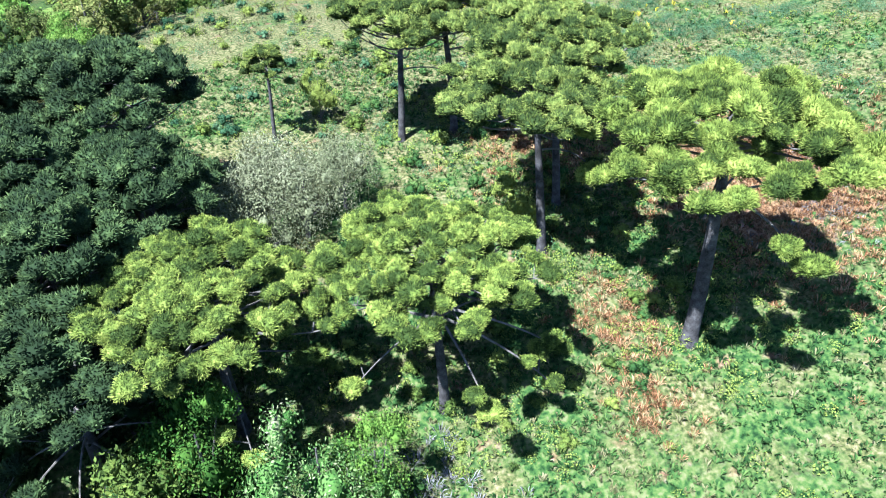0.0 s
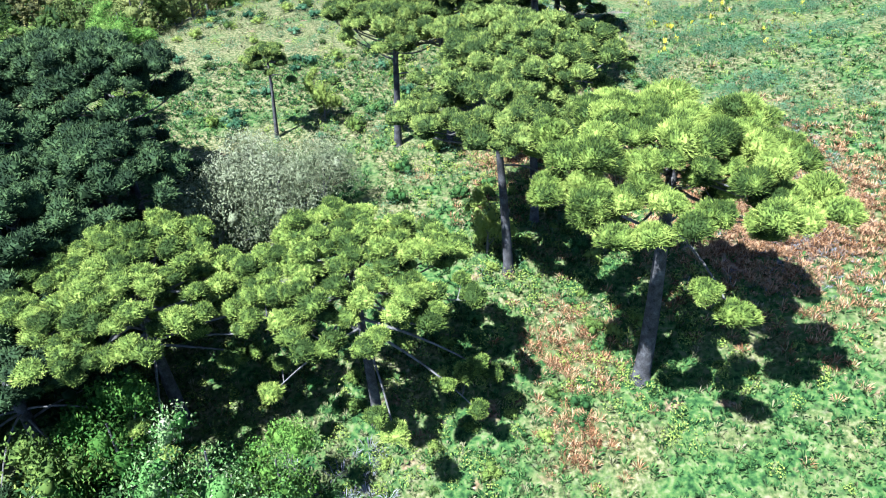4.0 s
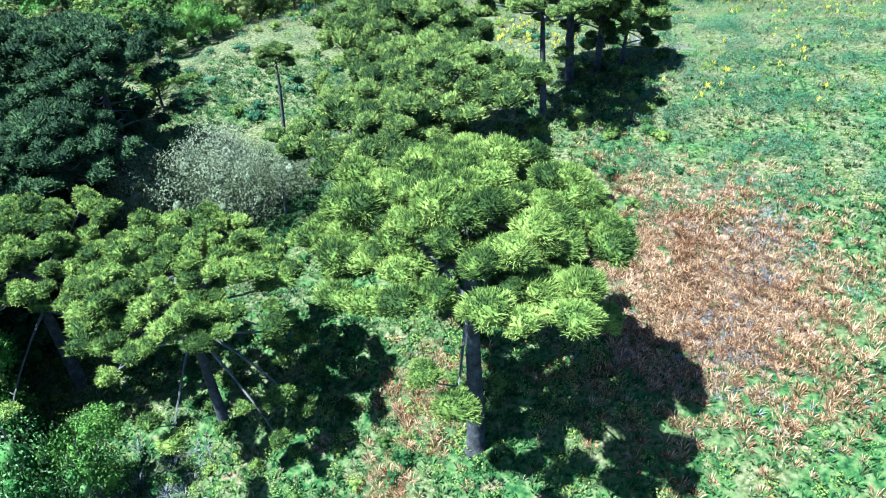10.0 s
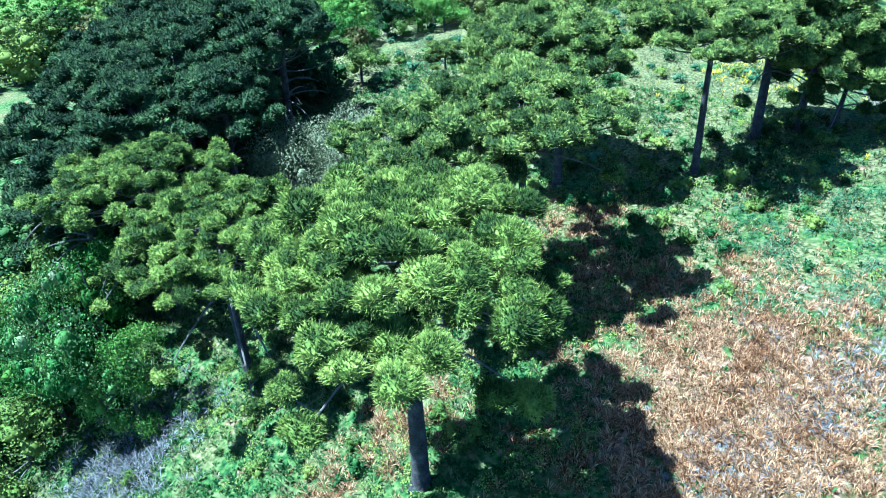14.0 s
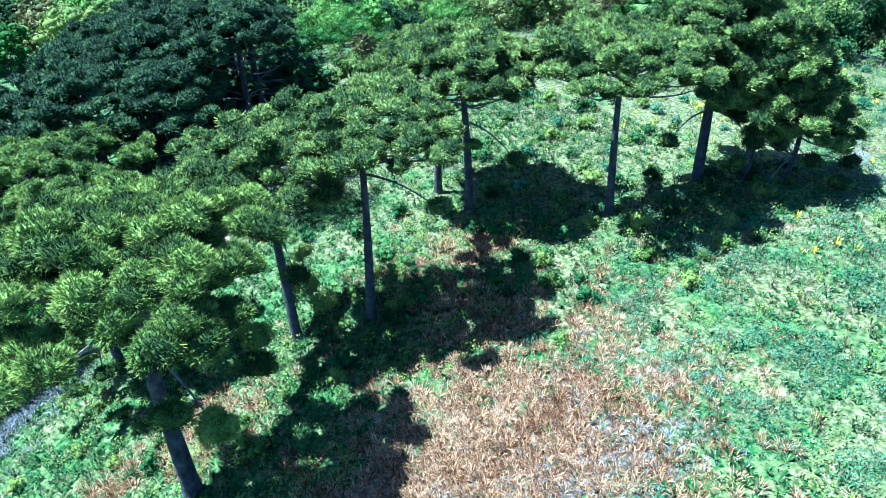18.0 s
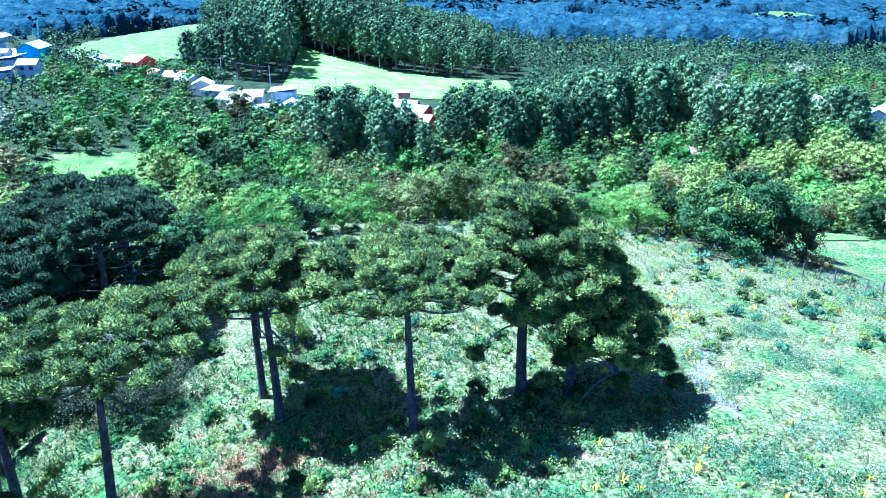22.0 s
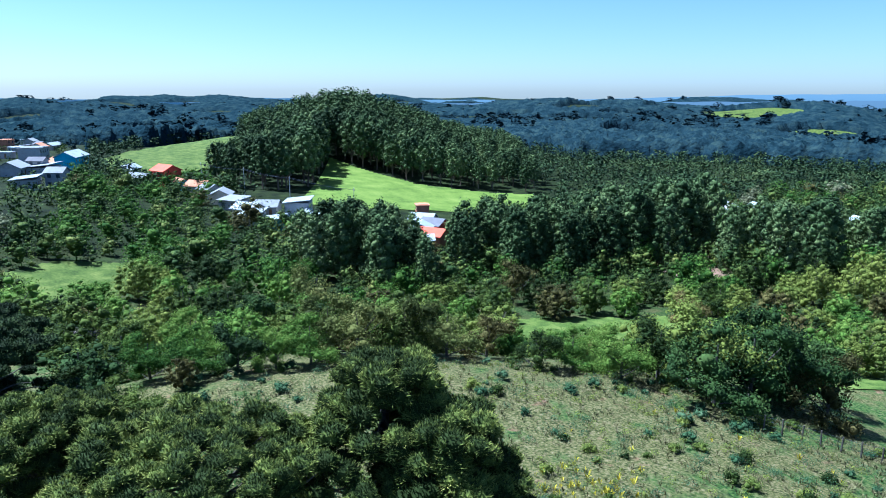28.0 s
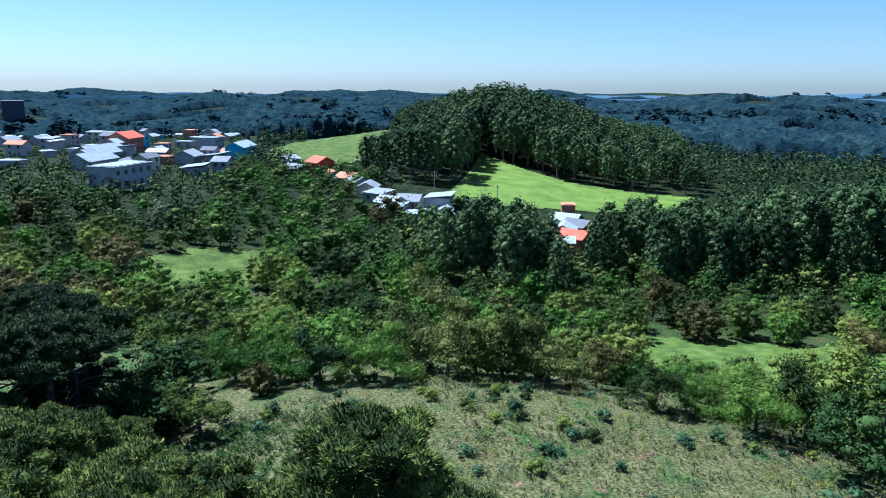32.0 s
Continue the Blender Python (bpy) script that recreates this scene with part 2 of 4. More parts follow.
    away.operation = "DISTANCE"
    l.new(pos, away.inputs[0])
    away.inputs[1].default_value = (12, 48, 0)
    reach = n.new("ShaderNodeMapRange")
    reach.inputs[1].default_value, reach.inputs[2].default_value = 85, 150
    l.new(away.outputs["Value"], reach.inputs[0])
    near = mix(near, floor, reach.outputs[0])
    l.new(near, bsdf.inputs["Base Color"])
    b = n.new("ShaderNodeBump")
    b.inputs["Strength"].default_value, b.inputs["Distance"].default_value = 1.0, 0.12
    l.new(noise_at(3.0, 8), b.inputs["Height"])
    l.new(b.outputs[0], bsdf.inputs["Normal"])
    return m


M_GROUND = ground_material()


# ---------------------------------------------------------------- helpers for building
def mesh_object(name, verts, faces, mat, parent=None, label="", smooth=False):
    me = bpy.data.meshes.new(name)
    me.from_pydata(verts, [], faces)
    me.materials.append(mat)
    if smooth:
        me.polygons.foreach_set("use_smooth", [True] * len(me.polygons))
    ob = new(name, me)
    if parent:
        ob.parent = parent
    if label:
        tagged(ob, label)
    return ob


def shared(name, me, parent, m, label=""):
    ob = new(name, me)
    ob.parent = parent
    ob.matrix_basis = m
    if label:
        tagged(ob, label)
    return ob


def tube(points, radii, sides=8):
    """Verts and faces of a tapered tube along points."""
    verts, faces = [], []
    pts = [Vector(p) for p in points]
    for i, (p, r) in enumerate(zip(pts, radii)):
        d = (pts[min(i + 1, len(pts) - 1)] - pts[max(i - 1, 0)]).normalized()
        a = d.orthogonal().normalized() if abs(d.z) < 0.9 else Vector((1, 0, 0))
        a = (a - d * a.dot(d)).normalized()
        b = d.cross(a)
        for k in range(sides):
            t = 2 * math.pi * k / sides
            verts.append(p + (a * math.cos(t) + b * math.sin(t)) * r)
    for i in range(len(pts) - 1):
        for k in range(sides):
            q = (k + 1) % sides
            faces.append((i * sides + k, i * sides + q, (i + 1) * sides + q, (i + 1) * sides + k))
    faces.append(tuple(range((len(pts) - 1) * sides, len(pts) * sides)))
    return verts, faces


def joined(pieces):
    verts, faces = [], []
    for v, fc in pieces:
        o = len(verts)
        verts += list(v)
        faces += [tuple(i + o for i in q) for q in fc]
    return verts, faces


def far_weight(x, y):
    u = -(x - 29) * 0.87 + (y - 45) * 0.5
    s = min(max((u - 52) / 45, 0), 1)
    e = min(max((math.hypot(x - 8, y - 48) - 62) / 60, 0), 1)
    s = max(s, e)
    return s * s * (3 - 2 * s)


def hump(u, v, cu, cv, su, sv, h):
    return h * math.exp(-((u - cu) / su) ** 2 - ((v - cv) / sv) ** 2)


# u, v, half-lengths, colour of far fields
CLEARINGS = ((1062, 360, 45, 70, "tilled"), (565, 190, 40, 30, "tilled"), (965, 260, 60, 60, "grass"), (690, 330, 50, 60, "grass"), (1400, 330, 70, 120, "grass"), (1300, -260, 70, 120, "grass"), (820, -150, 50, 70, "grass"),
             (530, -185, 50, 30, "grass"), (352, -112, 55, 30, "rough"), (900, 560, 60, 70, "grass"), (1250, 620, 90, 90, "grass"))


def ground_z(x, y):
    """The lie of the land: a shoulder of hillside, the wooded valley beyond it, and the hills behind."""
    p, q = min(max((x - 5) / 20, -2.2), 2), min(max((y - 45) / 30, -2.2), 2.2)
    near = 1.43 + 2.83 * p + 2.58 * q + 0.43 * p * p - 1.82 * p * q - 2.79 * q * q
    w = far_weight(x, y)
    near += 0.10 * noise.noise((x * 0.7, y * 0.7, 0)) + 0.16 * noise.noise((x * 0.22, y * 0.22, 3))
    if w <= 0:
        return near
    u, v = -(x - 29) * 0.87 + (y - 45) * 0.5, (x - 29) * 0.5 + (y - 45) * 0.87
    far = -15 + hump(u, v, 0, 0, 80, 400, 8)
    far += hump(u, v, 150, -130, 90, 80, 10) + hump(u, v, 330, -240, 200, 150, 9)
    far += hump(u, v, 410, -45, 65, 80, 16) + hump(u, v, 150, 130, 60, 60, 4)
    far += hump(u, v, 240, 40, 90, 60, -5)
    d = math.hypot(u, v)
    k = min(max((d - 420) / 900, 0), 1)
    far += k * (-36 + 34 * noise.noise((x * 0.0016, y * 0.0016, 7)) + 32 * noise.noise((x * 0.004, y * 0.004, 2)) + 14)
    far += hump(u, v, 1500, 950, 550, 500, 8) + hump(u, v, 1150, 420, 260, 240, 10) - hump(u, v, 900, -450, 400, 300, 8)
    far += sum(hump(u, v, cu + ru, cv, ru * 1.1, rv * 1.5, ru * 0.16) for cu, cv, ru, rv, what in CLEARINGS if cu > 500)
    far += 1.2 * noise.noise((x * 0.02, y * 0.02, 5))
    return near * (1 - w) + far * w


# ---------------------------------------------------------------- ground
def build_ground():
    n = 230
    s = np.linspace(-1, 1, n)
    line = np.sinh(s * 5.2) / math.sinh(5.2) * 4500
    xs, ys = line + 5, line + 45
    verts = [(x, y, ground_z(x, y)) for y in ys for x in xs]
    faces = [(j * n + i, j * n + i + 1, (j + 1) * n + i + 1, (j + 1) * n + i) for j in range(n - 1) for i in range(n - 1)]
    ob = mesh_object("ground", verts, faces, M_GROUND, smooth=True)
    return tagged(ob, "hillside of grass, fern and bare dry patches falling into a valley", "ground", kind="structure")


build_ground()


# ---------------------------------------------------------------- araucarias
def tuft_mesh(name, seed, fingers, mat, width=0.05):
    """A lobed dome of short upturned branchlets, one metre in radius, round a solid heart."""
    r = np.random.default_rng(seed)
    verts, faces = [], []
    for i in range(fingers):
        z = 1 - 1.5 * (i + 0.5) / fingers
        t = i * 2.39996 + r.normal(0, 0.2)
        q = math.sqrt(max(0, 1 - z * z))
        lobe = 1 + q * (0.11 * math.sin(3 * t + seed) + 0.08 * math.sin(5 * t + 2 * seed + 3 * z))
        d = Vector((q * math.cos(t), q * math.sin(t), z))
        root = d * (0.74 * lobe)
        root.z *= 0.82
        d = (d * 0.8 + Vector((r.normal(0, 0.4), r.normal(0, 0.4), 0.5 + r.normal(0, 0.25)))).normalized()
        tip = root + d * r.uniform(0.17, 0.33) * lobe
        a = d.orthogonal().normalized()
        b = d.cross(a)
        w = r.uniform(0.8, 1.2) * width
        o = len(verts)
        for j in range(3):
            g = 2.0944 * j + i
            verts.append(root + (a * math.cos(g) + b * math.sin(g)) * w)
        verts.append(tip)
        faces += [(o + j, o + (j + 1) % 3, o + 3) for j in range(3)]
    o = len(verts)
    rings = ((0.46, -0.36), (0.74, -0.06), (0.68, 0.32), (0.38, 0.57))
    for k, z in rings:
        for j in range(9):
            g = 0.6981 * j
            verts.append(Vector((k * math.cos(g), k * math.sin(g), z)) * (1 + 0.10 * math.sin(3 * g + seed)))
    for ring in range(3):
        for j in range(9):
            h = (j + 1) % 9
            faces.append((o + ring * 9 + j, o + ring * 9 + h, o + ring * 9 + 9 + h, o + ring * 9 + 9 + j))
    faces += [tuple(range(o + 27, o + 36)), tuple(range(o + 8, o - 1, -1))]
    me = bpy.data.meshes.new(name)
    me.from_pydata(verts, [], faces)
    me.materials.append(mat)
    return me


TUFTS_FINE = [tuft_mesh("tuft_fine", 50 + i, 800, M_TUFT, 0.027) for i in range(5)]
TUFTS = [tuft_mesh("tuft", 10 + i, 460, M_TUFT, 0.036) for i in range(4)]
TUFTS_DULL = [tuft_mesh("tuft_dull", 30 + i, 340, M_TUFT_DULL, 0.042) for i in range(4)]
TUFTS_STAND = [tuft_mesh("tuft_stand", 70 + i, 180, M_TUFT_DARK_SHADED, 0.065) for i in range(3)]


def araucaria(x, y, height, radius, seed, lean=(0, 0), flat=0.28, limbs=26, tuft=0.95, trunk=0.34, low=0.6, droop=1.0,
              tufts=None, per=3, under=3, label=""):
    """An umbrella-crowned araucaria: bare trunk, whorled limbs that dip and turn up, and a round tuft at every tip."""
    tufts = tufts or TUFTS
    rng = random.Random(seed)
    z0 = ground_z(x, y) - 0.15
    tree = new("araucaria_tree")
    tree.location = (x, y, z0)
    tagged(tree, label or "tall araucaria pine with bare grey trunk and umbrella crown", "tree", group="araucarias on the hillside")

    def axis(h):
        s = h / height
        return Vector((lean[0] * s ** 1.3 + 0.06 * math.sin(5 * s + seed), lean[1] * s ** 1.3 + 0.06 * math.cos(4 * s + seed), h))

    hs = [0, 0.25, 0.8, 1.6] + [height * k / 10 for k in range(2, 11)]
    hs = sorted(h for h in hs if h <= height * 0.97)
    rs = [trunk * (1.45 if h == 0 else 1.15 if h < 0.5 else 1.0 - 0.62 * h / height) for h in hs]
    v, fc = tube([axis(h) for h in hs], rs, 12)
    mesh_object("trunk", v, fc, M_BARK, tree, smooth=True)
    for i in range(limbs):
        s = (i + 0.5) / limbs
        hang = i < under
        h = height * (low + (0.95 - low) * s ** 0.9)
        reach = math.sqrt(1.0 - 0.93 * s) if not hang else rng.uniform(0.75, 1.0)
        out = max(radius * reach * rng.uniform(0.86, 1.06), 0.5)
        t = i * 2.39996 + rng.uniform(-0.25, 0.25)
        way = Vector((math.cos(t), math.sin(t), 0))
        side = Vector((-way.y, way.x, 0))
        start = axis(h)
        middle = axis(height * 0.8)
        end = Vector((middle.x, middle.y, 0)) + way * out + side * rng.uniform(-0.4, 0.4)
        end.z = height * (0.97 - flat * (out / radius) ** 1.7) - rng.uniform(0, 0.11) * height
        if hang:
            start = axis(height * low * rng.uniform(0.82, 1.0))
            end.z = start.z - droop * rng.uniform(0.4, 1.3)
        bend = start.lerp(end, 0.6)
        bend.z = start.z + 0.12 * (end.z - start.z) - 0.03 * out if not hang else start.z + (0.10 * out if droop < 1.6 else 0.3 * (end.z - start.z))
        pts = []
        for k in range(7):
            q = k / 6
            pts.append(start * (1 - q) ** 2 + bend * 2 * q * (1 - q) + end * q * q)
        thick = 0.035 + 0.008 * out
        pieces = [tube(pts, [thick * (1 - 0.7 * k / 6) for k in range(7)], 5)]
        spots = [(pts[6], 1.0)]
        for k in range(per - 1 if not hang else per - 3 + i % 2):
            at = pts[4 if k % 2 else 5] if out > 2.0 else pts[4]
            tip = at + side * (1 if (k + i) % 2 else -1) * rng.uniform(0.7, 1.35) * tuft + way * rng.uniform(-0.3, 0.5)
            tip.z = at.z + rng.uniform(0.15, 0.7)
            pieces.append(tube([at, at.lerp(tip, 0.6) - Vector((0, 0, 0.1)), tip], [thick * 0.4, thick * 0.3, thick * 0.2], 4))
            spots.append((tip, rng.uniform(0.75, 1.0)))
        v, fc = joined(pieces)
        mesh_object("limb", v, fc, M_LIMB, tree)
        for p, k in spots:
            r = tuft * k * rng.uniform(0.85, 1.15)
            m = Matrix.Translation(p + Vector((0, 0, 0.25 * r))) @ Euler((rng.uniform(-0.3, 0.3), rng.uniform(-0.3, 0.3), rng.uniform(0, 6.28))).to_matrix().to_4x4() @ Matrix.Diagonal((r, r, r * rng.uniform(0.75, 0.95), 1))
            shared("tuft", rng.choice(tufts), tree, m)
    for k in range(7):
        t, q = k * 2.4, 0.0 if k == 0 else (0.8 + 0.22 * k) * tuft
        p = axis(height * 0.95) + Vector((q * math.cos(t), q * math.sin(t), 0.3 * tuft - 0.10 * q))
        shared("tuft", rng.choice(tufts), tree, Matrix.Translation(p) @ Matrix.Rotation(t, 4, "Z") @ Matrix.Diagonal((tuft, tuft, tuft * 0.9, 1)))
    return tree


araucaria(6.0, 22.45, 13.3, 6.2, 1, lean=(-0.5, 0.1), flat=0.1, limbs=38, tuft=0.80, trunk=0.40, low=0.7, under=4, droop=0.8, per=4, tufts=TUFTS_FINE, label="broad araucaria with pale trunk and large bright green tufts")
araucaria(-6.25, 23.1, 10.6, 5.6, 2, lean=(-0.6, 0.1), flat=0.13, limbs=42, tuft=0.6, trunk=0.27, low=0.64, droop=2.4, under=6, per=4, label="araucaria with long drooping bare limbs and yellowish tufts")
araucaria(-15.8, 25.2, 10.4, 5.8, 3, lean=(-0.6, -0.5), flat=0.12, limbs=42, tuft=0.62, low=0.62, droop=1.7, under=5, per=4)
araucaria(1.25, 30.3, 11.3, 4.6, 4, lean=(-1.6, -0.2), flat=0.1, limbs=36, tuft=0.7, trunk=0.28, low=0.66, under=1, tufts=TUFTS_DULL, label="leaning araucaria with dull olive tufts")
araucaria(3.3, 33.5, 11.6, 4.9, 5, lean=(-1.3, 1.0), flat=0.07, limbs=38, tuft=0.7, trunk=0.26, low=0.7, under=1, tufts=TUFTS_DULL)
araucaria(-0.45, 43.3, 11.0, 5.0, 6, lean=(-1.2, 0.2), flat=0.13, limbs=44, tuft=0.7, trunk=0.28, low=0.58, under=1, tufts=TUFTS_DULL)
araucaria(-4.1, 43.8, 10.8, 4.4, 7, lean=(0.3, 0), flat=0.15, limbs=38, tuft=0.7, trunk=0.26, low=0.54, under=1, tufts=TUFTS_DULL)
araucaria(6.2, 48.1, 10.5, 5.1, 8, lean=(-0.7, 0.2), flat=0.06, limbs=44, tuft=0.68, trunk=0.25, low=0.68, droop=1.2, under=0, tufts=TUFTS_DULL, label="slender araucaria with a wide flat parasol crown")
araucaria(7.6, 54.6, 12.0, 4.2, 9, lean=(-0.9, 0.6), flat=0.40, limbs=50, tuft=0.78, trunk=0.34, low=0.42, droop=1.0, under=4, tufts=TUFTS_DULL, label="dense dark araucaria branched down to the ground")
araucaria(9.6, 56.4, 10.2, 4.0, 10, flat=0.5, limbs=42, tuft=0.75, trunk=0.28, low=0.36, droop=1.0, under=4, tufts=TUFTS_DULL, label="dense dark araucaria branched down to the ground")
araucaria(11.4, 57.8, 6.2, 3.4, 12, flat=0.5, limbs=24, tuft=0.7, trunk=0.18, low=0.3, droop=1.0, under=5, tufts=TUFTS_DULL, label="low dark araucaria with limbs sweeping near the ground")
araucaria(-12.5, 47.1, 6.8, 1.7, 11, flat=0.2, limbs=11, tuft=0.45, trunk=0.15, low=0.75, per=2, under=1, tufts=TUFTS_DULL, label="young thin araucaria with a small browning crown")
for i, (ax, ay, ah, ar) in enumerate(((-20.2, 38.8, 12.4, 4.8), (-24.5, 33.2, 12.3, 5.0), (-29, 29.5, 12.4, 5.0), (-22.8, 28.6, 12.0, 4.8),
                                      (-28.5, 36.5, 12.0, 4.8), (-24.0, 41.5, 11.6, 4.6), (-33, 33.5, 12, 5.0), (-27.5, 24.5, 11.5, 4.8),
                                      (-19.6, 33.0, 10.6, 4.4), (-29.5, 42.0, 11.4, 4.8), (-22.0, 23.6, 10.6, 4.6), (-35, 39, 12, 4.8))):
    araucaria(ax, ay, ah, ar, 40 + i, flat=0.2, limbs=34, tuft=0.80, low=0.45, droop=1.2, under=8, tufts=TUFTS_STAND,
              label="dark green araucaria, shade darkened into its needles, in the close stand beside the clearing")


# ---------------------------------------------------------------- broadleaf trees
def leaf_quads(rng, lumps, count, size, squash=0.85):
    """Bent leaf sprays strewn over the outsides of lumps (x, y, z, r)."""
    lumps = np.array(lumps)
    w = lumps[:, 3] ** 2
    pick = rng.choice(len(lumps), count, p=w / w.sum())
    d = rng.normal(size=(count, 3))
    d[:, 2] = d[:, 2] * 0.9 + 0.3
    d /= np.linalg.norm(d, axis=1)[:, None]
    r = lumps[pick, 3] * rng.uniform(0.68, 1.2, count)
    c = lumps[pick, :3] + d * r[:, None] * (1, 1, squash)
    nrm = d + rng.normal(0, 0.6, (count, 3))
    nrm /= np.linalg.norm(nrm, axis=1)[:, None]
    a = np.cross(nrm, rng.normal(size=(count, 3)))
    a /= np.linalg.norm(a, axis=1)[:, None]
    b = np.cross(nrm, a)
    s = size * rng.uniform(0.6, 1.35, count)[:, None]
    bend = nrm * s * 0.25
    v = np.stack([c - a * s, c + b * s * 0.5 - bend * 0.2, c + a * s - bend, c - b * s * 0.5 - bend * 0.2], 1).reshape(-1, 3)
    f = np.arange(4 * count).reshape(-1, 4)
    return v, f


def cores(lumps, scale=0.86, squash=0.85):
    """Solid hearts inside the lumps of a crown, twelve-cornered, as quads with one doubled corner."""
    g = (1 + 5 ** 0.5) / 2
    base = np.array([(-1, g, 0), (1, g, 0), (-1, -g, 0), (1, -g, 0), (0, -1, g), (0, 1, g), (0, -1, -g), (0, 1, -g), (g, 0, -1), (g, 0, 1), (-g, 0, -1), (-g, 0, 1)]) / math.hypot(1, g)
    tris = ((0, 11, 5), (0, 5, 1), (0, 1, 7), (0, 7, 10), (0, 10, 11), (1, 5, 9), (5, 11, 4), (11, 10, 2), (10, 7, 6), (7, 1, 8),
            (3, 9, 4), (3, 4, 2), (3, 2, 6), (3, 6, 8), (3, 8, 9), (4, 9, 5), (2, 4, 11), (6, 2, 10), (8, 6, 7), (9, 8, 1))
    verts, faces = [], []
    for x, y, z, r in lumps:
        o = len(verts)
        wob = 1 + 0.18 * np.sin(np.arange(12) * 2.3 + x * 40 + y * 70)
        verts += [tuple(q) for q in base * wob[:, None] * (r * scale, r * scale, r * scale * squash) + (x, y, z)]
        faces += [tuple(i + o for i in t) for t in tris]
    return verts, faces


def array_mesh(name, v, f, mat):
    me = bpy.data.meshes.new(name)
    me.vertices.add(len(v))
    me.vertices.foreach_set("co", np.asarray(v, np.float32).ravel())
    k = f.shape[1]
    me.loops.add(f.size)
    me.loops.foreach_set("vertex_index", f.ravel().astype(np.int32))
    me.polygons.add(len(f))
    me.polygons.foreach_set("loop_start", np.arange(0, f.size, k, dtype=np.int32))
    me.update(calc_edges=True)
    me.materials.append(mat)
    return me


def crown_lumps(rng, kind):
    out = []
    if kind == "round":
        for i in range(40):
            z = 1 - 1.85 * (i + 0.5) / 40
            t, q = i * 2.39996 + rng.uniform(-0.5, 0.5), math.sqrt(1 - z * z)
            k = rng.uniform(0.68, 1.18)
            out.append((0.33 * q * k * math.cos(t), 0.33 * q * k * math.sin(t), 0.46 + 0.40 * z * k, rng.uniform(0.065, 0.135)))
        out += [(0, 0, 0.5, 0.29), (0.08, -0.05, 0.32, 0.24), (-0.06, 0.08, 0.64, 0.22)]
    elif kind == "bushy":
        for i in range(44):
            t, h = i * 2.4 + rng.uniform(-0.4, 0.4), 0.08 + 0.84 * ((i * 0.618) % 1)
            r = 0.44 * math.sqrt(max(0.02, 1 - ((h - 0.42) / 0.56) ** 2)) * rng.uniform(0.72, 1.08)
            out.append((r * math.cos(t), r * math.sin(t), h, rng.uniform(0.075, 0.13)))
        out += [(0, 0, 0.5, 0.26), (0.1, 0.1, 0.35, 0.2), (-0.1, 0.05, 0.62, 0.2)]
    elif kind in ("tall", "full"):
        foot = 0.28 if kind == "tall" else 0.12
        for i in range(36):
            t, k = i * 2.39996 + rng.uniform(-0.5, 0.5), i / 35
            h = foot + (0.95 - foot) * k
            r = 0.175 * math.sin(math.pi * (0.22 + 0.72 * k)) ** 0.8 * rng.uniform(0.6, 1.15)
            out.append((r * math.cos(t), r * math.sin(t), h, rng.uniform(0.045, 0.082)))
        out += [(0, 0, foot + (0.86 - foot) * k, 0.085) for k in (0.1, 0.3, 0.5, 0.7, 0.9)]
    else:
        for i in range(9):
            t, h = rng.uniform(0, 6.28), rng.uniform(0.28, 0.6)
            r = rng.uniform(0.1, 0.5)
            out.append((r * math.cos(t), r * math.sin(t), h, rng.uniform(0.16, 0.26)))
    return out


def tree_kind(kind, seed, leaves, size, mat, bark, heart=0.86):
    """Trunk and crown meshes of one tree, one unit high."""
    rng = np.random.default_rng(seed)
    lumps = crown_lumps(rng, kind)
    upright = 1.35 if kind in ("tall", "full") else 1.0
    v, f = leaf_quads(rng, lumps, leaves, size, upright)
    cv, cf = cores(lumps, heart, upright)
    crown = bpy.data.meshes.new("crown")
    crown.from_pydata([tuple(q) for q in v] + cv, [], [tuple(q) for q in f] + [tuple(i + len(v) for i in q) for q in cf])
    crown.polygons.foreach_set("use_smooth", [False] * len(f) + [True] * len(cf))
    crown.materials.append(mat)
    pieces = [tube([(0, 0, -0.03), (0.01, 0, 0.2), (0.0, 0.012, 0.5), (0, 0, 0.8 if kind != "low" else 0.45)], [0.028, 0.022, 0.015, 0.006] if kind not in ("tall", "full") else [0.016, 0.013, 0.009, 0.004], 6)]
    for x, y, z, r in lumps[:7]:
        pieces.append(tube([(0, 0, z * 0.45), (x * 0.5, y * 0.5, z * 0.75), (x, y, z)], [0.010, 0.007, 0.003] if kind not in ("tall", "full") else [0.005, 0.004, 0.002], 4))
    tv, tf = joined(pieces)
    trunk = bpy.data.meshes.new("trunk")
    trunk.from_pydata(tv, [], tf)
    trunk.materials.append(bark)
    return trunk, crown


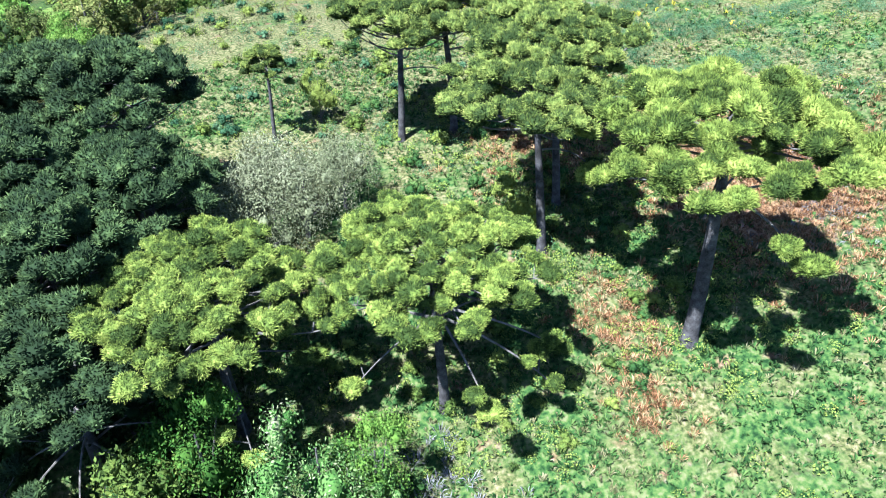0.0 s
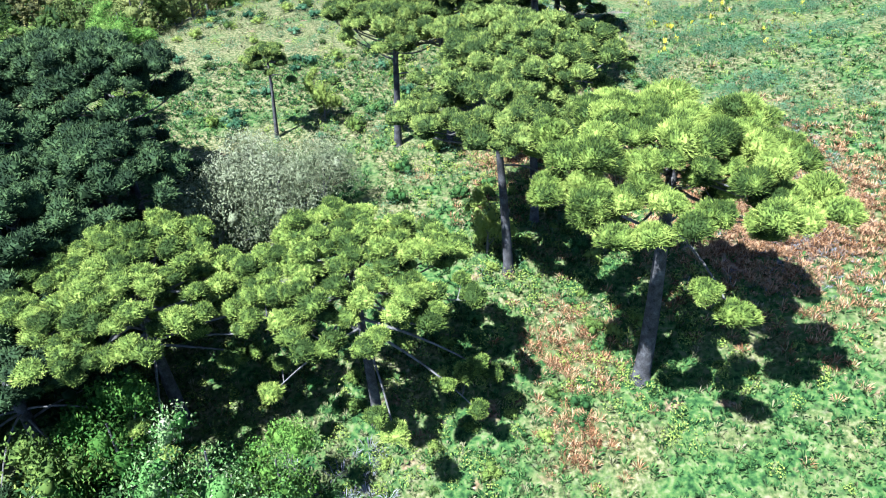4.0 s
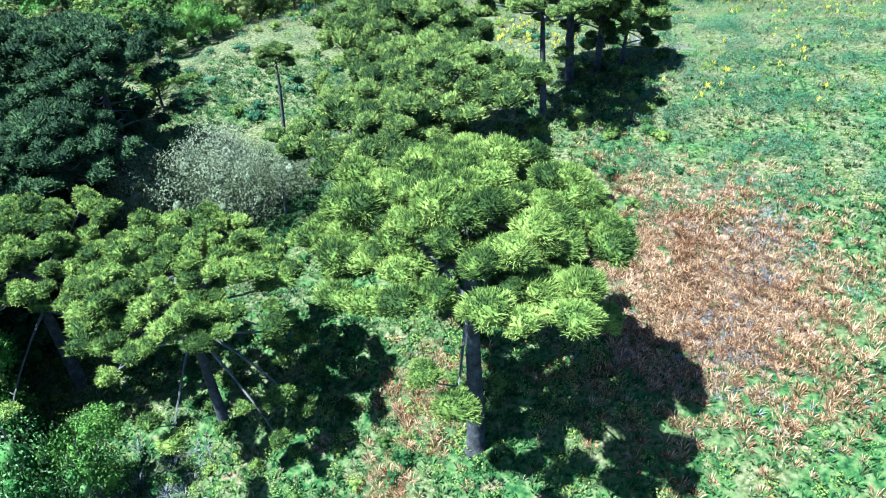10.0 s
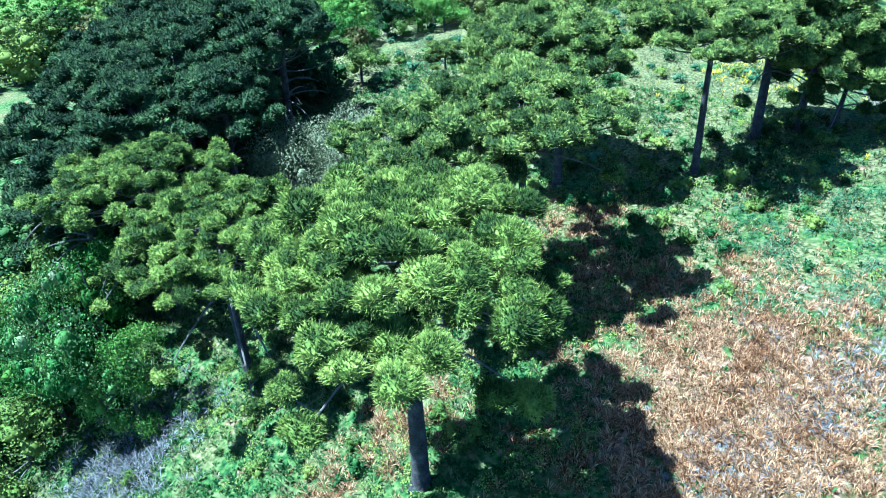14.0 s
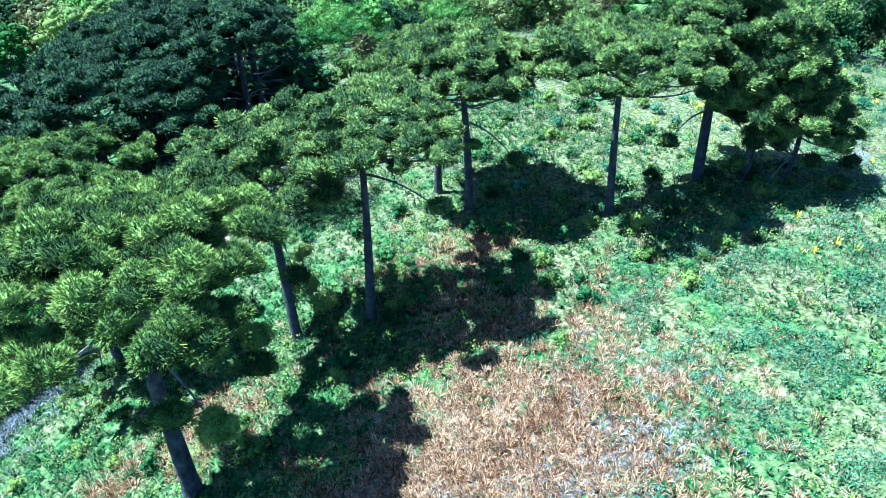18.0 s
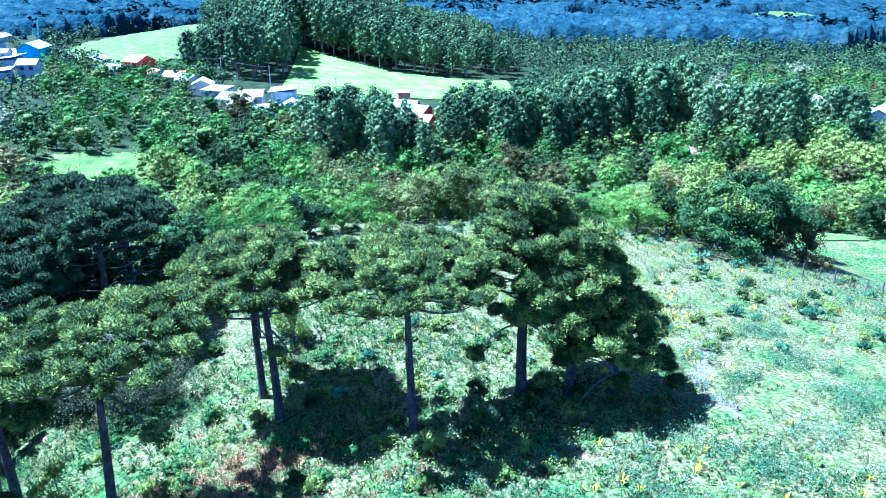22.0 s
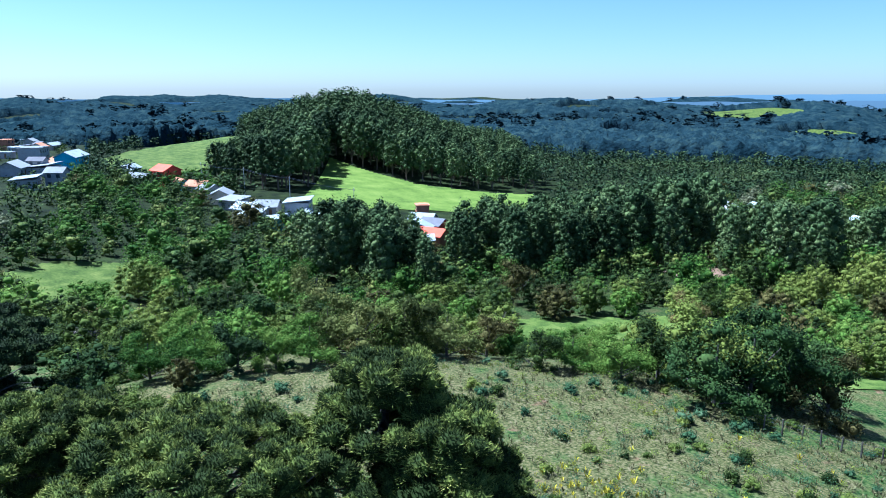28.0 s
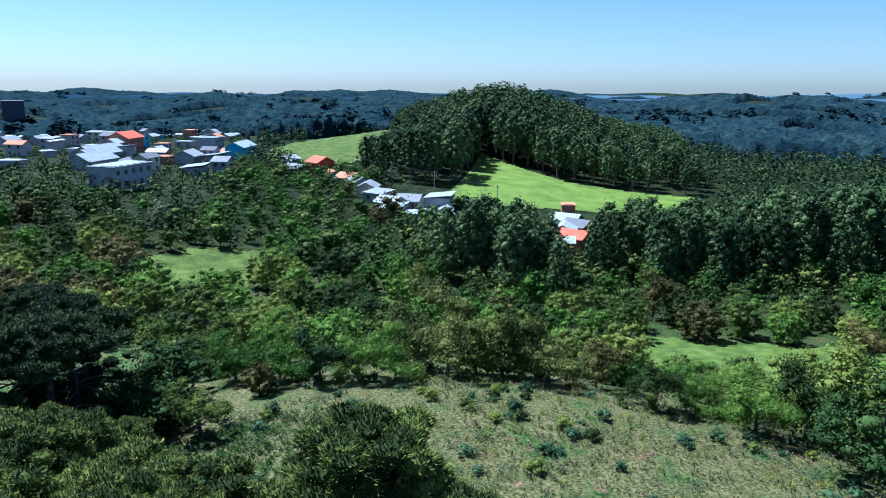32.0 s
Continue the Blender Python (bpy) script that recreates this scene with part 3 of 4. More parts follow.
KINDS = {
    "green": [tree_kind("round", 100 + i, 2200, 0.0185, M_LEAF, M_LIMB, 0.56) for i in range(6)],
    "dark": [tree_kind("round", 106 + i, 2200, 0.0185, M_LEAF_DARK, M_LIMB, 0.56) for i in range(2)],
    "bright": [tree_kind("round", 110 + i, 2200, 0.0185, M_LEAF_BRIGHT, M_LIMB, 0.56) for i in range(3)],
    "pale": [tree_kind("low", 120 + i, 12000, 0.0105, M_LEAF_PALE, M_LIMB, 0.25) for i in range(3)],
    "brown": [tree_kind("round", 130 + i, 2200, 0.0185, M_LEAF_BROWN, M_LIMB, 0.56) for i in range(2)],
    "bright_near": [tree_kind("bushy", 150 + i, 9000, 0.0125, M_LEAF_BRIGHT, M_LIMB, 0.45) for i in range(2)],
    "blossom": [tree_kind("bushy", 170, 9500, 0.0105, M_BLOSSOM, M_LIMB, 0.45)],
    "green_near": [tree_kind("bushy", 160 + i, 5000, 0.0165, M_LEAF, M_LIMB, 0.5) for i in range(3)],
    "dark_near": [tree_kind("bushy", 163 + i, 5000, 0.0155, M_LEAF_DARK, M_LIMB, 0.5) for i in range(2)],
    "olive_near": [tree_kind("bushy", 165 + i, 5000, 0.0155, M_LEAF_OLIVE, M_LIMB, 0.45) for i in range(2)],
    "brown_near": [tree_kind("bushy", 168 + i, 5000, 0.0155, M_LEAF_BROWN, M_LIMB, 0.45) for i in range(2)],
    "dead": [tree_kind("bushy", 175, 4200, 0.012, M_DEADWOOD, M_LIMB, 0.3)],
    "euca": [tree_kind("tall", 140 + i, 1300, 0.0150, M_EUCA, M_EUCA_BARK, 0.55) for i in range(5)],
    "grove": [tree_kind("full", 180 + i, 1800, 0.0150, M_EUCA, M_EUCA_BARK, 0.55) for i in range(5)],
}
TREE_LABELS = {
    "green": ("rounded broadleaf tree with dark green foliage in the valley", "valley trees"),
    "dark": ("dark green broadleaf tree under the close stand of araucarias", "trees in the stand"),
    "bright": ("broadleaf tree with fresh bright green foliage", "bright green trees"),
    "bright_near": ("bushy broadleaf tree with fresh bright green foliage beside the araucarias", "bright green trees"),
    "green_near": ("small bushy broadleaf tree with green foliage under the araucarias", "valley trees"),
    "dark_near": ("large bushy broadleaf tree with dark green foliage beside the pasture", "dark trees"),
    "olive_near": ("bushy broadleaf tree with olive green foliage at the meadow's edge", "olive trees"),
    "brown_near": ("bushy broadleaf tree with brownish yellow foliage", "brownish trees"),
    "dead": ("leafless grey-brown shrubby tree in the valley", "bare trees"),
    "blossom": ("bushy tree with pale green foliage flecked with pinkish blossom", "pale trees"),
    "pale": ("spreading tree with pale greyish blossom-like foliage", "pale trees"),
    "brown": ("broadleaf tree with brownish reddening foliage", "brownish trees"),
    "grove": ("tall eucalyptus with billowing grey-green foliage nearly to the ground", "eucalyptus trees"),
    "euca": ("tall slender eucalyptus with grey-green crown", "eucalyptus trees"),
}


def tree(kind, x, y, height, width=1.0, seed=0, sink=0.0):
    rng = random.Random(seed * 7919 + int(x * 13 + y * 29))
    trunk, crown = rng.choice(KINDS[kind])
    ob = new({"euca": "eucalyptus_tree", "grove": "eucalyptus_tree"}.get(kind, "broadleaf_tree"))
    ob.matrix_basis = Matrix.Translation((x, y, ground_z(x, y) - sink)) @ Matrix.Rotation(rng.uniform(0, 6.28), 4, "Z") @ Matrix.Diagonal((height * width, height * width, height, 1))
    label, group = TREE_LABELS[kind]
    tagged(ob, label, "tree", group=group)
    shared("trunk", trunk, ob, Matrix())
    shared("crown", crown, ob, Matrix())
    return ob


def valley(u, v):
    """Place in the world of a point u metres down the valley view and v to its right."""
    return 29 - 0.87 * u + 0.5 * v, 45 + 0.5 * u + 0.87 * v


for bx, by, bh, bw, bk in ((-12.4, 17.7, 9.8, 0.64, "blossom"), (-17.0, 20.6, 8.2, 0.72, "bright_near"), (-10.2, 18.6, 6.6, 0.72, "bright_near"), (-15.0, 16.5, 7.5, 0.8, "bright_near"), (-19.8, 21.2, 7.0, 0.85, "green_near"), (-19.5, 16.0, 6.5, 1.1, "green_near"),
                           (-23.0, 18.0, 7.0, 1.1, "green_near"), (-14.0, 14.0, 5.5, 1.1, "green_near"), (-11.3, 36.4, 7.6, 0.8, "pale"), (-15.0, 34.4, 7.8, 0.76, "pale"),
                           (-8.8, 38.0, 6.4, 0.78, "pale"), (-13.2, 38.6, 7.2, 0.76, "pale"), (-9.1, 48.3, 4.0, 0.7, "green_near"), (0.3, 31.9, 4.2, 0.7, "green_near"),
                           (-29.5, 55.2, 3.2, 1.0, "brown"), (-16.5, 30.5, 4.0, 1.2, "green_near"), (23.6, 88.5, 3.0, 1.6, "pale"), (-24.5, 50.5, 4.2, 1.2, "green_near"), (-29.0, 47.5, 4.6, 1.2, "green_near")):
    tree(bk, bx, by, bh, bw, seed=3)


def mass(name, kind, label, spots, leaves, size, mat=None):
    """Many far trees of one kind as one object: crowns and stems."""
    if not spots:
        return
    r = np.random.default_rng(len(name) + len(spots))
    stock = []
    for k in range(5):
        lumps = crown_lumps(r, "tall" if kind == "euca" else "round")
        v, f = leaf_quads(r, lumps, leaves, size, 1.35 if kind == "euca" else 1.0)
        stem = 0.012 if kind == "euca" else 0.02
        stems = np.array([(-stem, 0, -0.03), (stem, 0, -0.03), (stem * 0.4, 0, 0.7), (-stem * 0.4, 0, 0.7), (0, -stem, -0.03), (0, stem, -0.03), (0, stem * 0.4, 0.7), (0, -stem * 0.4, 0.7)])
        cv, cf = cores(lumps[-3:] + lumps[::4], 0.60) if leaves > 100 else ([], [])
        stock.append((v, stems, np.array(cv).reshape(-1, 3), np.array(cf, int).reshape(-1, 3)))
    leaf, wood, heart, tris, total = [], [], [], [], 0
    for x, y, h, w in spots:
        v, st, cv, cf = stock[r.integers(5)]
        t = r.uniform(0, 6.283)
        c, sn = math.cos(t), math.sin(t)
        turn = np.array([[c, -sn, 0], [sn, c, 0], [0, 0, 1]])
        at = np.array([x, y, ground_z(x, y) - (0.1 * h if kind != "euca" else 0)])
        leaf.append((v @ turn.T) * (h * w, h * w, h) + at)
        wood.append((st @ turn.T) * (h, h, h) + at)
        if len(cv):
            heart.append((cv @ turn.T) * (h * w, h * w, h) + at)
            tris.append(cf + total)
            total += len(cv)
    v = np.concatenate(leaf + wood)
    q = np.arange(len(v)).reshape(-1, 4)
    f = np.concatenate([q[:, [0, 1, 2]], q[:, [0, 2, 3]]])
    if heart:
        f = np.concatenate([f, np.concatenate(tris) + len(v)])
        v = np.concatenate([v] + heart)
    mat = mat or {"euca": M_EUCA, "green": M_LEAF, "bright": M_LEAF_BRIGHT, "brown": M_LEAF_BROWN, "pale": M_LEAF_PALE}[kind]
    tagged(new(name, array_mesh(name, v, f, mat)), label, "forest", kind="stuff")


def open_grass(u, v):
    return (hump(u, v, 103, 29, 13, 24, 1) > 0.37 or hump(u, v, 122, -60, 16, 11, 1) > 0.37 or hump(u, v, 112, -27, 7, 5, 1) > 0.37
            or hump(u, v, 54, 50, 16, 20, 1) > 0.37 or hump(u, v, 80, 75, 18, 14, 1) > 0.5)


def field(u, v):
    """The mown field below the hilltop wood."""
    return 238 < u < (345 - (v + 37) * 1.05 if v < 4 else 302 - 0.23 * (v - 4)) and -38 < v < 52 and u > 238 + 0.2 * (v + 38)


for eu, ev, eh, ew, ek in ((51, 23.5, 7.0, 1.1, "dark_near"), (53, 27.5, 8.2, 1.1, "dark_near"), (56, 25, 8.6, 1.1, "green_near"), (54, 32, 7.6, 1.1, "dark_near"), (58, 30, 8.4, 1.1, "dark_near"),
                           (51.5, 33.5, 6.6, 0.9, "brown_near"), (58, 21.5, 6.4, 1.1, "green_near"), (60, 36, 7.4, 1.1, "dark_near"), (56.5, 17.6, 5.2, 1.15, "bright_near"), (59, 13.8, 4.2, 1.2, "bright_near"),
                           (58, 10.2, 4.2, 1.2, "green_near"), (61, 17, 4.4, 1.1, "bright_near"), (62, -6, 6.4, 1.1, "olive_near"), (63.5, -1.5, 6.8, 1.1, "olive_near"), (62.5, 2.5, 5.6, 1.1, "olive_near"),
                           (65, -9, 6.6, 1.1, "olive_near"), (64, 6.5, 5.0, 1.1, "brown_near"), (59.5, -10, 4.8, 1.1, "bright_near"), (59, -13, 4.4, 1.05, "bright_near"), (58.8, -16.3, 5.0, 1.1, "dark_near"),
                           (59, -20, 4.8, 1.1, "bright_near"), (60, -24.5, 4.6, 1.15, "bright_near"), (63, -28, 5.4, 1.15, "green_near"), (66, -22, 5.8, 1.1, "bright_near"), (64, -33, 5.2, 1.2, "green_near"),
                           (82, -42, 5.2, 1.3, "dead"), (84, -46, 4.6, 1.2, "dead"), (104, -15, 11.0, 0.9, "olive_near"), (128, 19, 9.5, 1.0, "brown_near"), (102, -28, 7.5, 1.15, "green_near"), (96, -22, 8.5, 1.1, "dark_near"),
                           (110, 46, 6.0, 1.1, "brown_near"), (88, 47, 6.4, 1.1, "bright_near"), (90, 40, 6.6, 1.15, "green_near"), (80, 55, 5.5, 1.1, "olive_near"), (112, 52, 7.0, 1.1, "green_near")):
    ex, ey = valley(eu, ev)
    tree(ek, ex, ey, eh * 1.08, ew, seed=11, sink=0.11 * eh)
stand = random.Random(9)
for i in range(44):
    x, y = stand.uniform(-37, -16.5), stand.uniform(12, 50)
    if x > -19 - 0.12 * (y - 12) and y > 24:
        continue
    tree("dark", x, y, stand.uniform(4.0, 6.5), 1.3, seed=i, sink=0.5)

rng = random.Random(5)
grid = {}
near_trees, far_trees = [], {"green": [], "bright": [], "brown": [], "pale": []}
for i in range(16000):
    u, v = rng.uniform(58, 262), rng.uniform(-210, 190)
    edge = 62 + 0.3 * max(0, -v)
    if u < edge or abs(v + 10) > 0.78 * u + 22 or open_grass(u, v) or field(u, v):
        continue
    if u > 168 + 0.9 * max(0, v) and -62 < v < 8 + 0.2 * (u - 168) and not (u < 190 and v < -10):
        continue
    if v < -0.42 * u - 12 and u > 150:
        continue
    x, y = valley(u, v)
    step = 4.6 + 0.007 * u
    cell = (int(x // step), int(y // step))
    if any((x - a) ** 2 + (y - b) ** 2 < step * step for p in (-1, 0, 1) for q in (-1, 0, 1) for a, b in grid.get((cell[0] + p, cell[1] + q), ())):
        continue
    grid.setdefault(cell, []).append((x, y))
    k = rng.random() + 0.35 * noise.noise((x * 0.03, y * 0.03, 6))
    kind = "green" if k < 0.62 else "bright" if k < 0.9 else "brown" if k < 0.97 else "pale"
    tallest = 4.4 if 5 < v < 27 and u < 86 else 10.5 if u > 80 else 8.0
    spot = (kind, x, y, rng.triangular(3.6 if tallest < 5 else 4.6, tallest, min(6.8, tallest - 0.5)), rng.uniform(1.0, 1.3), u)
    near_trees.append(spot)
near_trees.sort(key=lambda q: q[5])
for i, (kind, x, y, h, w, u) in enumerate(near_trees):
    if i < 190:
        tree("brown" if kind == "pale" else kind, x, y, h, w, seed=i, sink=0.1 * h)
    else:
        far_trees[kind].append((x, y, h, w))
mass("valley_woods", "green", "dense dark green broadleaf woods filling the valley", far_trees["green"], 640, 0.025, M_WOODS)
mass("bright_woods", "bright", "fresh green trees scattered through the valley woods", far_trees["bright"], 640, 0.025)
mass("brown_woods", "brown", "brownish trees scattered through the valley woods", far_trees["brown"], 640, 0.025)
mass("pale_woods", "pale", "pale grey-green trees scattered through the valley woods", far_trees["pale"], 640, 0.025)

# eucalyptus: two groves in the valley, and the wood on the hill behind the field
for i in range(30):
    v = rng.uniform(-24, 3)
    x, y = valley(rng.gauss(145, 6), v)
    tree("grove", x, y, (17.0 - 0.34 * abs(v + 13)) * rng.uniform(0.82, 1.0), 1.2, seed=i)
for i in range(95):
    v = rng.uniform(8, 72)
    x, y = valley(rng.gauss(164, 8), v)
    tree("grove", x, y, (12.5 + v * 0.11) * rng.uniform(0.8, 1.05), 1.15, seed=i + 50)
for i in range(28):
    v = rng.uniform(68, 98)
    x, y = valley(rng.gauss(140, 8), v)
    tree("grove", x, y, (18.5 - 0.3 * abs(v - 80)) * rng.uniform(0.75, 1.0), 1.15, seed=i + 150)


def wood_height(u, x, y):
    """Tallest on the crown of the hill, lower towards both ends of the wood."""
    v = (x - 29) * 0.5 + (y - 45) * 0.87
    return 13.5 + 9.5 * math.exp(-((v + 34) / (50 if v > -34 else 34)) ** 2)


wood = []
for i in range(3400):
    u, v = rng.uniform(262, 480), rng.uniform(-110, 64)
    edge = 268 if v < -39 else 348 - (v + 37) * 1.05 if v < 4 else 305 - 0.23 * (v - 4)
    if u < edge or v < -74 - 0.12 * (u - 268) or v > 56 + 0.05 * (u - 300) or hump(u, v, 375, -20, 110, 100, 1) < 0.3:
        continue
    x, y = valley(u, v)
    if any((x - a) ** 2 + (y - b) ** 2 < 30 for _, a, b in wood):
        continue
    wood.append((u, x, y))
wood.sort()
for i, (u, x, y) in enumerate(wood[:140]):
    tree("euca", x, y, wood_height(u, x, y) * rng.uniform(0.9, 1.06), 1.15, seed=i + 300)
mass("hilltop_wood", "euca", "dense dark eucalyptus wood covering the hilltop", [(x, y, wood_height(u, x, y) * rng.uniform(0.88, 1.08), 1.2) for u, x, y in wood[140:]], 380, 0.027)


# ---------------------------------------------------------------- far woods
def town(u, v):
    return 205 < u < 640 and -0.95 * u < v < -0.42 * u - 8


def far_woods():
    spots = {"green": [], "euca": []}
    r = random.Random(77)
    n = 0
    while n < 2400:
        d = 230 * math.exp(2.75 * r.random() ** 1.25)
        t = radians(r.uniform(-62, 55))
        u, v = d * math.cos(t), d * math.sin(t)
        x, y = valley(u, v)
        if d < 560 and hump(u, v, 375, -20, 120, 110, 1) > 0.3 or u < 258:
            continue
        if town(u, v) and r.random() > 0.10:
            continue
        if noise.noise((x * 0.005, y * 0.005, 11)) > 0.22 and d > 400 or any(hump(u, v, *c[:4], 1) > 0.37 for c in CLEARINGS):
            continue
        n += 1
        kind = "euca" if noise.noise((x * 0.004, y * 0.004, 21)) > 0.1 else "green"
        size = (r.uniform(11, 17) if kind == "euca" else r.uniform(7, 11)) * (1 + min(max(0, d - 500), 900) / 1800)
        if d < 450:
            continue
        spots[kind].append((x, y, size, (1.9 if kind == "euca" else 1.5) * (1 + max(0, d - 700) / 2500)))
    close = {}
    middle = []
    for i in range(9000):
        d, t = math.sqrt(r.uniform(255 ** 2, 470 ** 2)), radians(r.uniform(-58, 52))
        u, v = d * math.cos(t), d * math.sin(t)
        x, y = valley(u, v)
        if hump(u, v, 375, -20, 120, 110, 1) > 0.3 and v < 62 or u < 245 or town(u, v) or field(u, v) or any(hump(u, v, *c[:4], 1) > 0.37 for c in CLEARINGS):
            continue
        cell = (int(x // 6.2), int(y // 6.2))
        if any((x - a) ** 2 + (y - b) ** 2 < 38 for p in (-1, 0, 1) for q in (-1, 0, 1) for a, b in close.get((cell[0] + p, cell[1] + q), ())):
            continue
        close.setdefault(cell, []).append((x, y))
        middle.append((x, y, r.uniform(5.5, 9.5), r.uniform(1.1, 1.4)))
    mass("middle_woods", "green", "mixed green woods behind the valley", middle, 90, 0.07, M_MIDWOOD)
    mass("far_woods", "green", "distant broadleaf forest over the rolling hills", spots["green"], 60, 0.13, M_FARWOOD_HAZED)
    mass("far_plantation", "euca", "distant dark eucalyptus plantations on the hills", spots["euca"], 60, 0.09, M_FARWOOD_HAZED)


def far_canopy():
    """The closed canopy of the far forest: a sheet of tree-sized domes, open over town, fields and clearings."""
    rings, spokes = 330, 460
    d = 415 * np.exp(2.3 * np.linspace(0, 1, rings))[:, None]
    t = np.radians(np.linspace(-64, 57, spokes))[None, :]
    u, v = d * np.cos(t), d * np.sin(t)
    x, y = 29 - 0.87 * u + 0.5 * v, 45 + 0.5 * u + 0.87 * v
    size = 8.5 * (1 + np.clip(d - 450, 0, 2500) / 1100) + 0 * t
    near = np.full(x.shape, 9.0)
    for a in (-1, 0, 1):
        for b in (-1, 0, 1):
            cx, cy = np.floor(x / 9) + a, np.floor(y / 9) + b
            jx = np.modf(np.sin(cx * 127.1 + cy * 311.7) * 43758.5)[0] * 0.45
            jy = np.modf(np.sin(cx * 269.5 + cy * 183.3) * 24634.6)[0] * 0.45
            near = np.minimum(near, np.hypot(x / 9 - cx - 0.5 - jx, y / 9 - cy - 0.5 - jy))
    dome = np.sqrt(np.clip(1 - near ** 2, 0, 1))
    spice = np.modf(np.abs(np.sin(u * 12.9898 + v * 78.233) * 43758.5))[0]
    verts, keep = [], np.zeros(x.shape, bool)
    for i in range(rings):
        for j in range(spokes):
            px, py, pu, pv, pd = x[i, j], y[i, j], u[i, j], v[i, j], d[i, 0]
            open_land = (pd < 430 or pd < 620 and hump(pu, pv, 375, -20, 120, 110, 1) > 0.26 or pu < 262 or town(pu, pv) or field(pu, pv)
                         or noise.noise((px * 0.005, py * 0.005, 11)) > 0.24 and pd > 400
                         or any(hump(pu, pv, *c[:4], 1) > 0.34 for c in CLEARINGS))
            tall = -2.0 if open_land else 1.0 + 9.0 * dome[i, j] ** 2 + 3.5 * spice[i, j] + 5 * max(0, noise.noise((px * 0.004, py * 0.004, 21)))
            keep[i, j] = not open_land
            verts.append((px, py, ground_z(px, py) + tall))
    k = np.arange(rings * spokes).reshape(rings, spokes)
    f = np.stack([k[:-1, :-1], k[:-1, 1:], k[1:, 1:], k[1:, :-1]], -1).reshape(-1, 4)
    f = f[keep.ravel()[f].any(1)]
    me = array_mesh("forest_canopy", np.array(verts), f[:, ::-1].copy(), M_FARWOOD_HAZED)
    tagged(new("forest_canopy", me), "closed canopy of the far forest, dark green with haze blue in its colour", "forest", kind="stuff")


def far_ridge(distance, seed, low, high, right, glow):
    """A line of hills at the horizon, glowing pale blue for haze: the plain backdrop of the valley."""
    m = bpy.data.materials.new("haze_glow")
    m.use_nodes = True
    n, l = m.node_tree.nodes, m.node_tree.links
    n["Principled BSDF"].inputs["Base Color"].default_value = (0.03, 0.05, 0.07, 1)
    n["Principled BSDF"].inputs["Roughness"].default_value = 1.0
    # Blue emission lightens the hills as haze would.
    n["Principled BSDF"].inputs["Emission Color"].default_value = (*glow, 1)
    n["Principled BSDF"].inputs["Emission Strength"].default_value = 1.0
    verts, faces, count = [], [], 260
    for i in range(count):
        t = radians(-75 + 150 * i / (count - 1))
        x, y = valley(distance * math.cos(t), distance * math.sin(t))
        top = low + (high - low) * (0.5 + 0.5 * noise.noise((i * 0.05, seed, 0)) + 0.22 * noise.noise((i * 0.21, seed, 5)) + 0.06 * noise.noise((i * 0.9, seed, 8)))
        top += right * min(max((t - 0.2) / 0.5, 0), 1)
        x2, y2 = valley((distance + 60) * math.cos(t), (distance + 60) * math.sin(t))
        verts += [(x, y, -120), (x, y, top), (x2, y2, top - 6), (x2, y2, -120)]
    for i in range(count - 1):
        faces += [(4 * i + k, 4 * i + k + 4, 4 * i + k + 5, 4 * i + k + 1) for k in range(3)]
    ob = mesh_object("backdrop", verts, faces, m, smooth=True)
    tagged(ob, "line of distant hills along the horizon, with a blue glow painted as haze", "hills", kind="structure")


far_woods()
far_canopy()
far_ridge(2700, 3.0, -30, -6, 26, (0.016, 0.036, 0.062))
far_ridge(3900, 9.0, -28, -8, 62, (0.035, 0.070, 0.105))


# ---------------------------------------------------------------- fields and bare ground
M_FIELD = material("mown_field", greens((0.0528, 0.088, 0.0136), (0.0968, 0.1456, 0.0224), (0.1496, 0.1936, 0.04)), 0.9, 0.15, coords="Position")
M_ROUGH = material("rough_pasture", greens((0.022, 0.042, 0.007), (0.060, 0.088, 0.016), (0.125, 0.145, 0.036)), 0.95, 0.3, coords="Position")
M_TILLED = material("tilled_soil", greens((0.1078, 0.0658, 0.0427), (0.1617, 0.1043, 0.0735), (0.2121, 0.154, 0.1155)), 0.95, 0.05, coords="Position")
M_SAND = material("bare_track", greens((0.0546, 0.0464, 0.03), (0.0874, 0.0764, 0.0546), (0.1256, 0.1119, 0.0874)), 0.95, 1.2, coords="Position")


def drape(name, inside, box, step, mat, label, category, lift=0.08):
    """A sheet laid over the land wherever inside(u, v) holds."""
    index, verts, faces = {}, [], []
    nu, nv = int((box[1] - box[0]) / step), int((box[3] - box[2]) / step)

    def corner(a, b):
        if (a, b) not in index:
            x, y = valley(box[0] + a * step, box[2] + b * step)
            index[a, b] = len(verts)
            verts.append((x, y, ground_z(x, y) + lift))
        return index[a, b]

    for a in range(nu):
        for b in range(nv):
            if inside(box[0] + (a + 0.5) * step, box[2] + (b + 0.5) * step):
                faces.append((corner(a, b), corner(a + 1, b), corner(a + 1, b + 1), corner(a, b + 1)))
    ob = mesh_object(name, verts, faces, mat, smooth=True)
    tagged(ob, label, category, kind="structure")


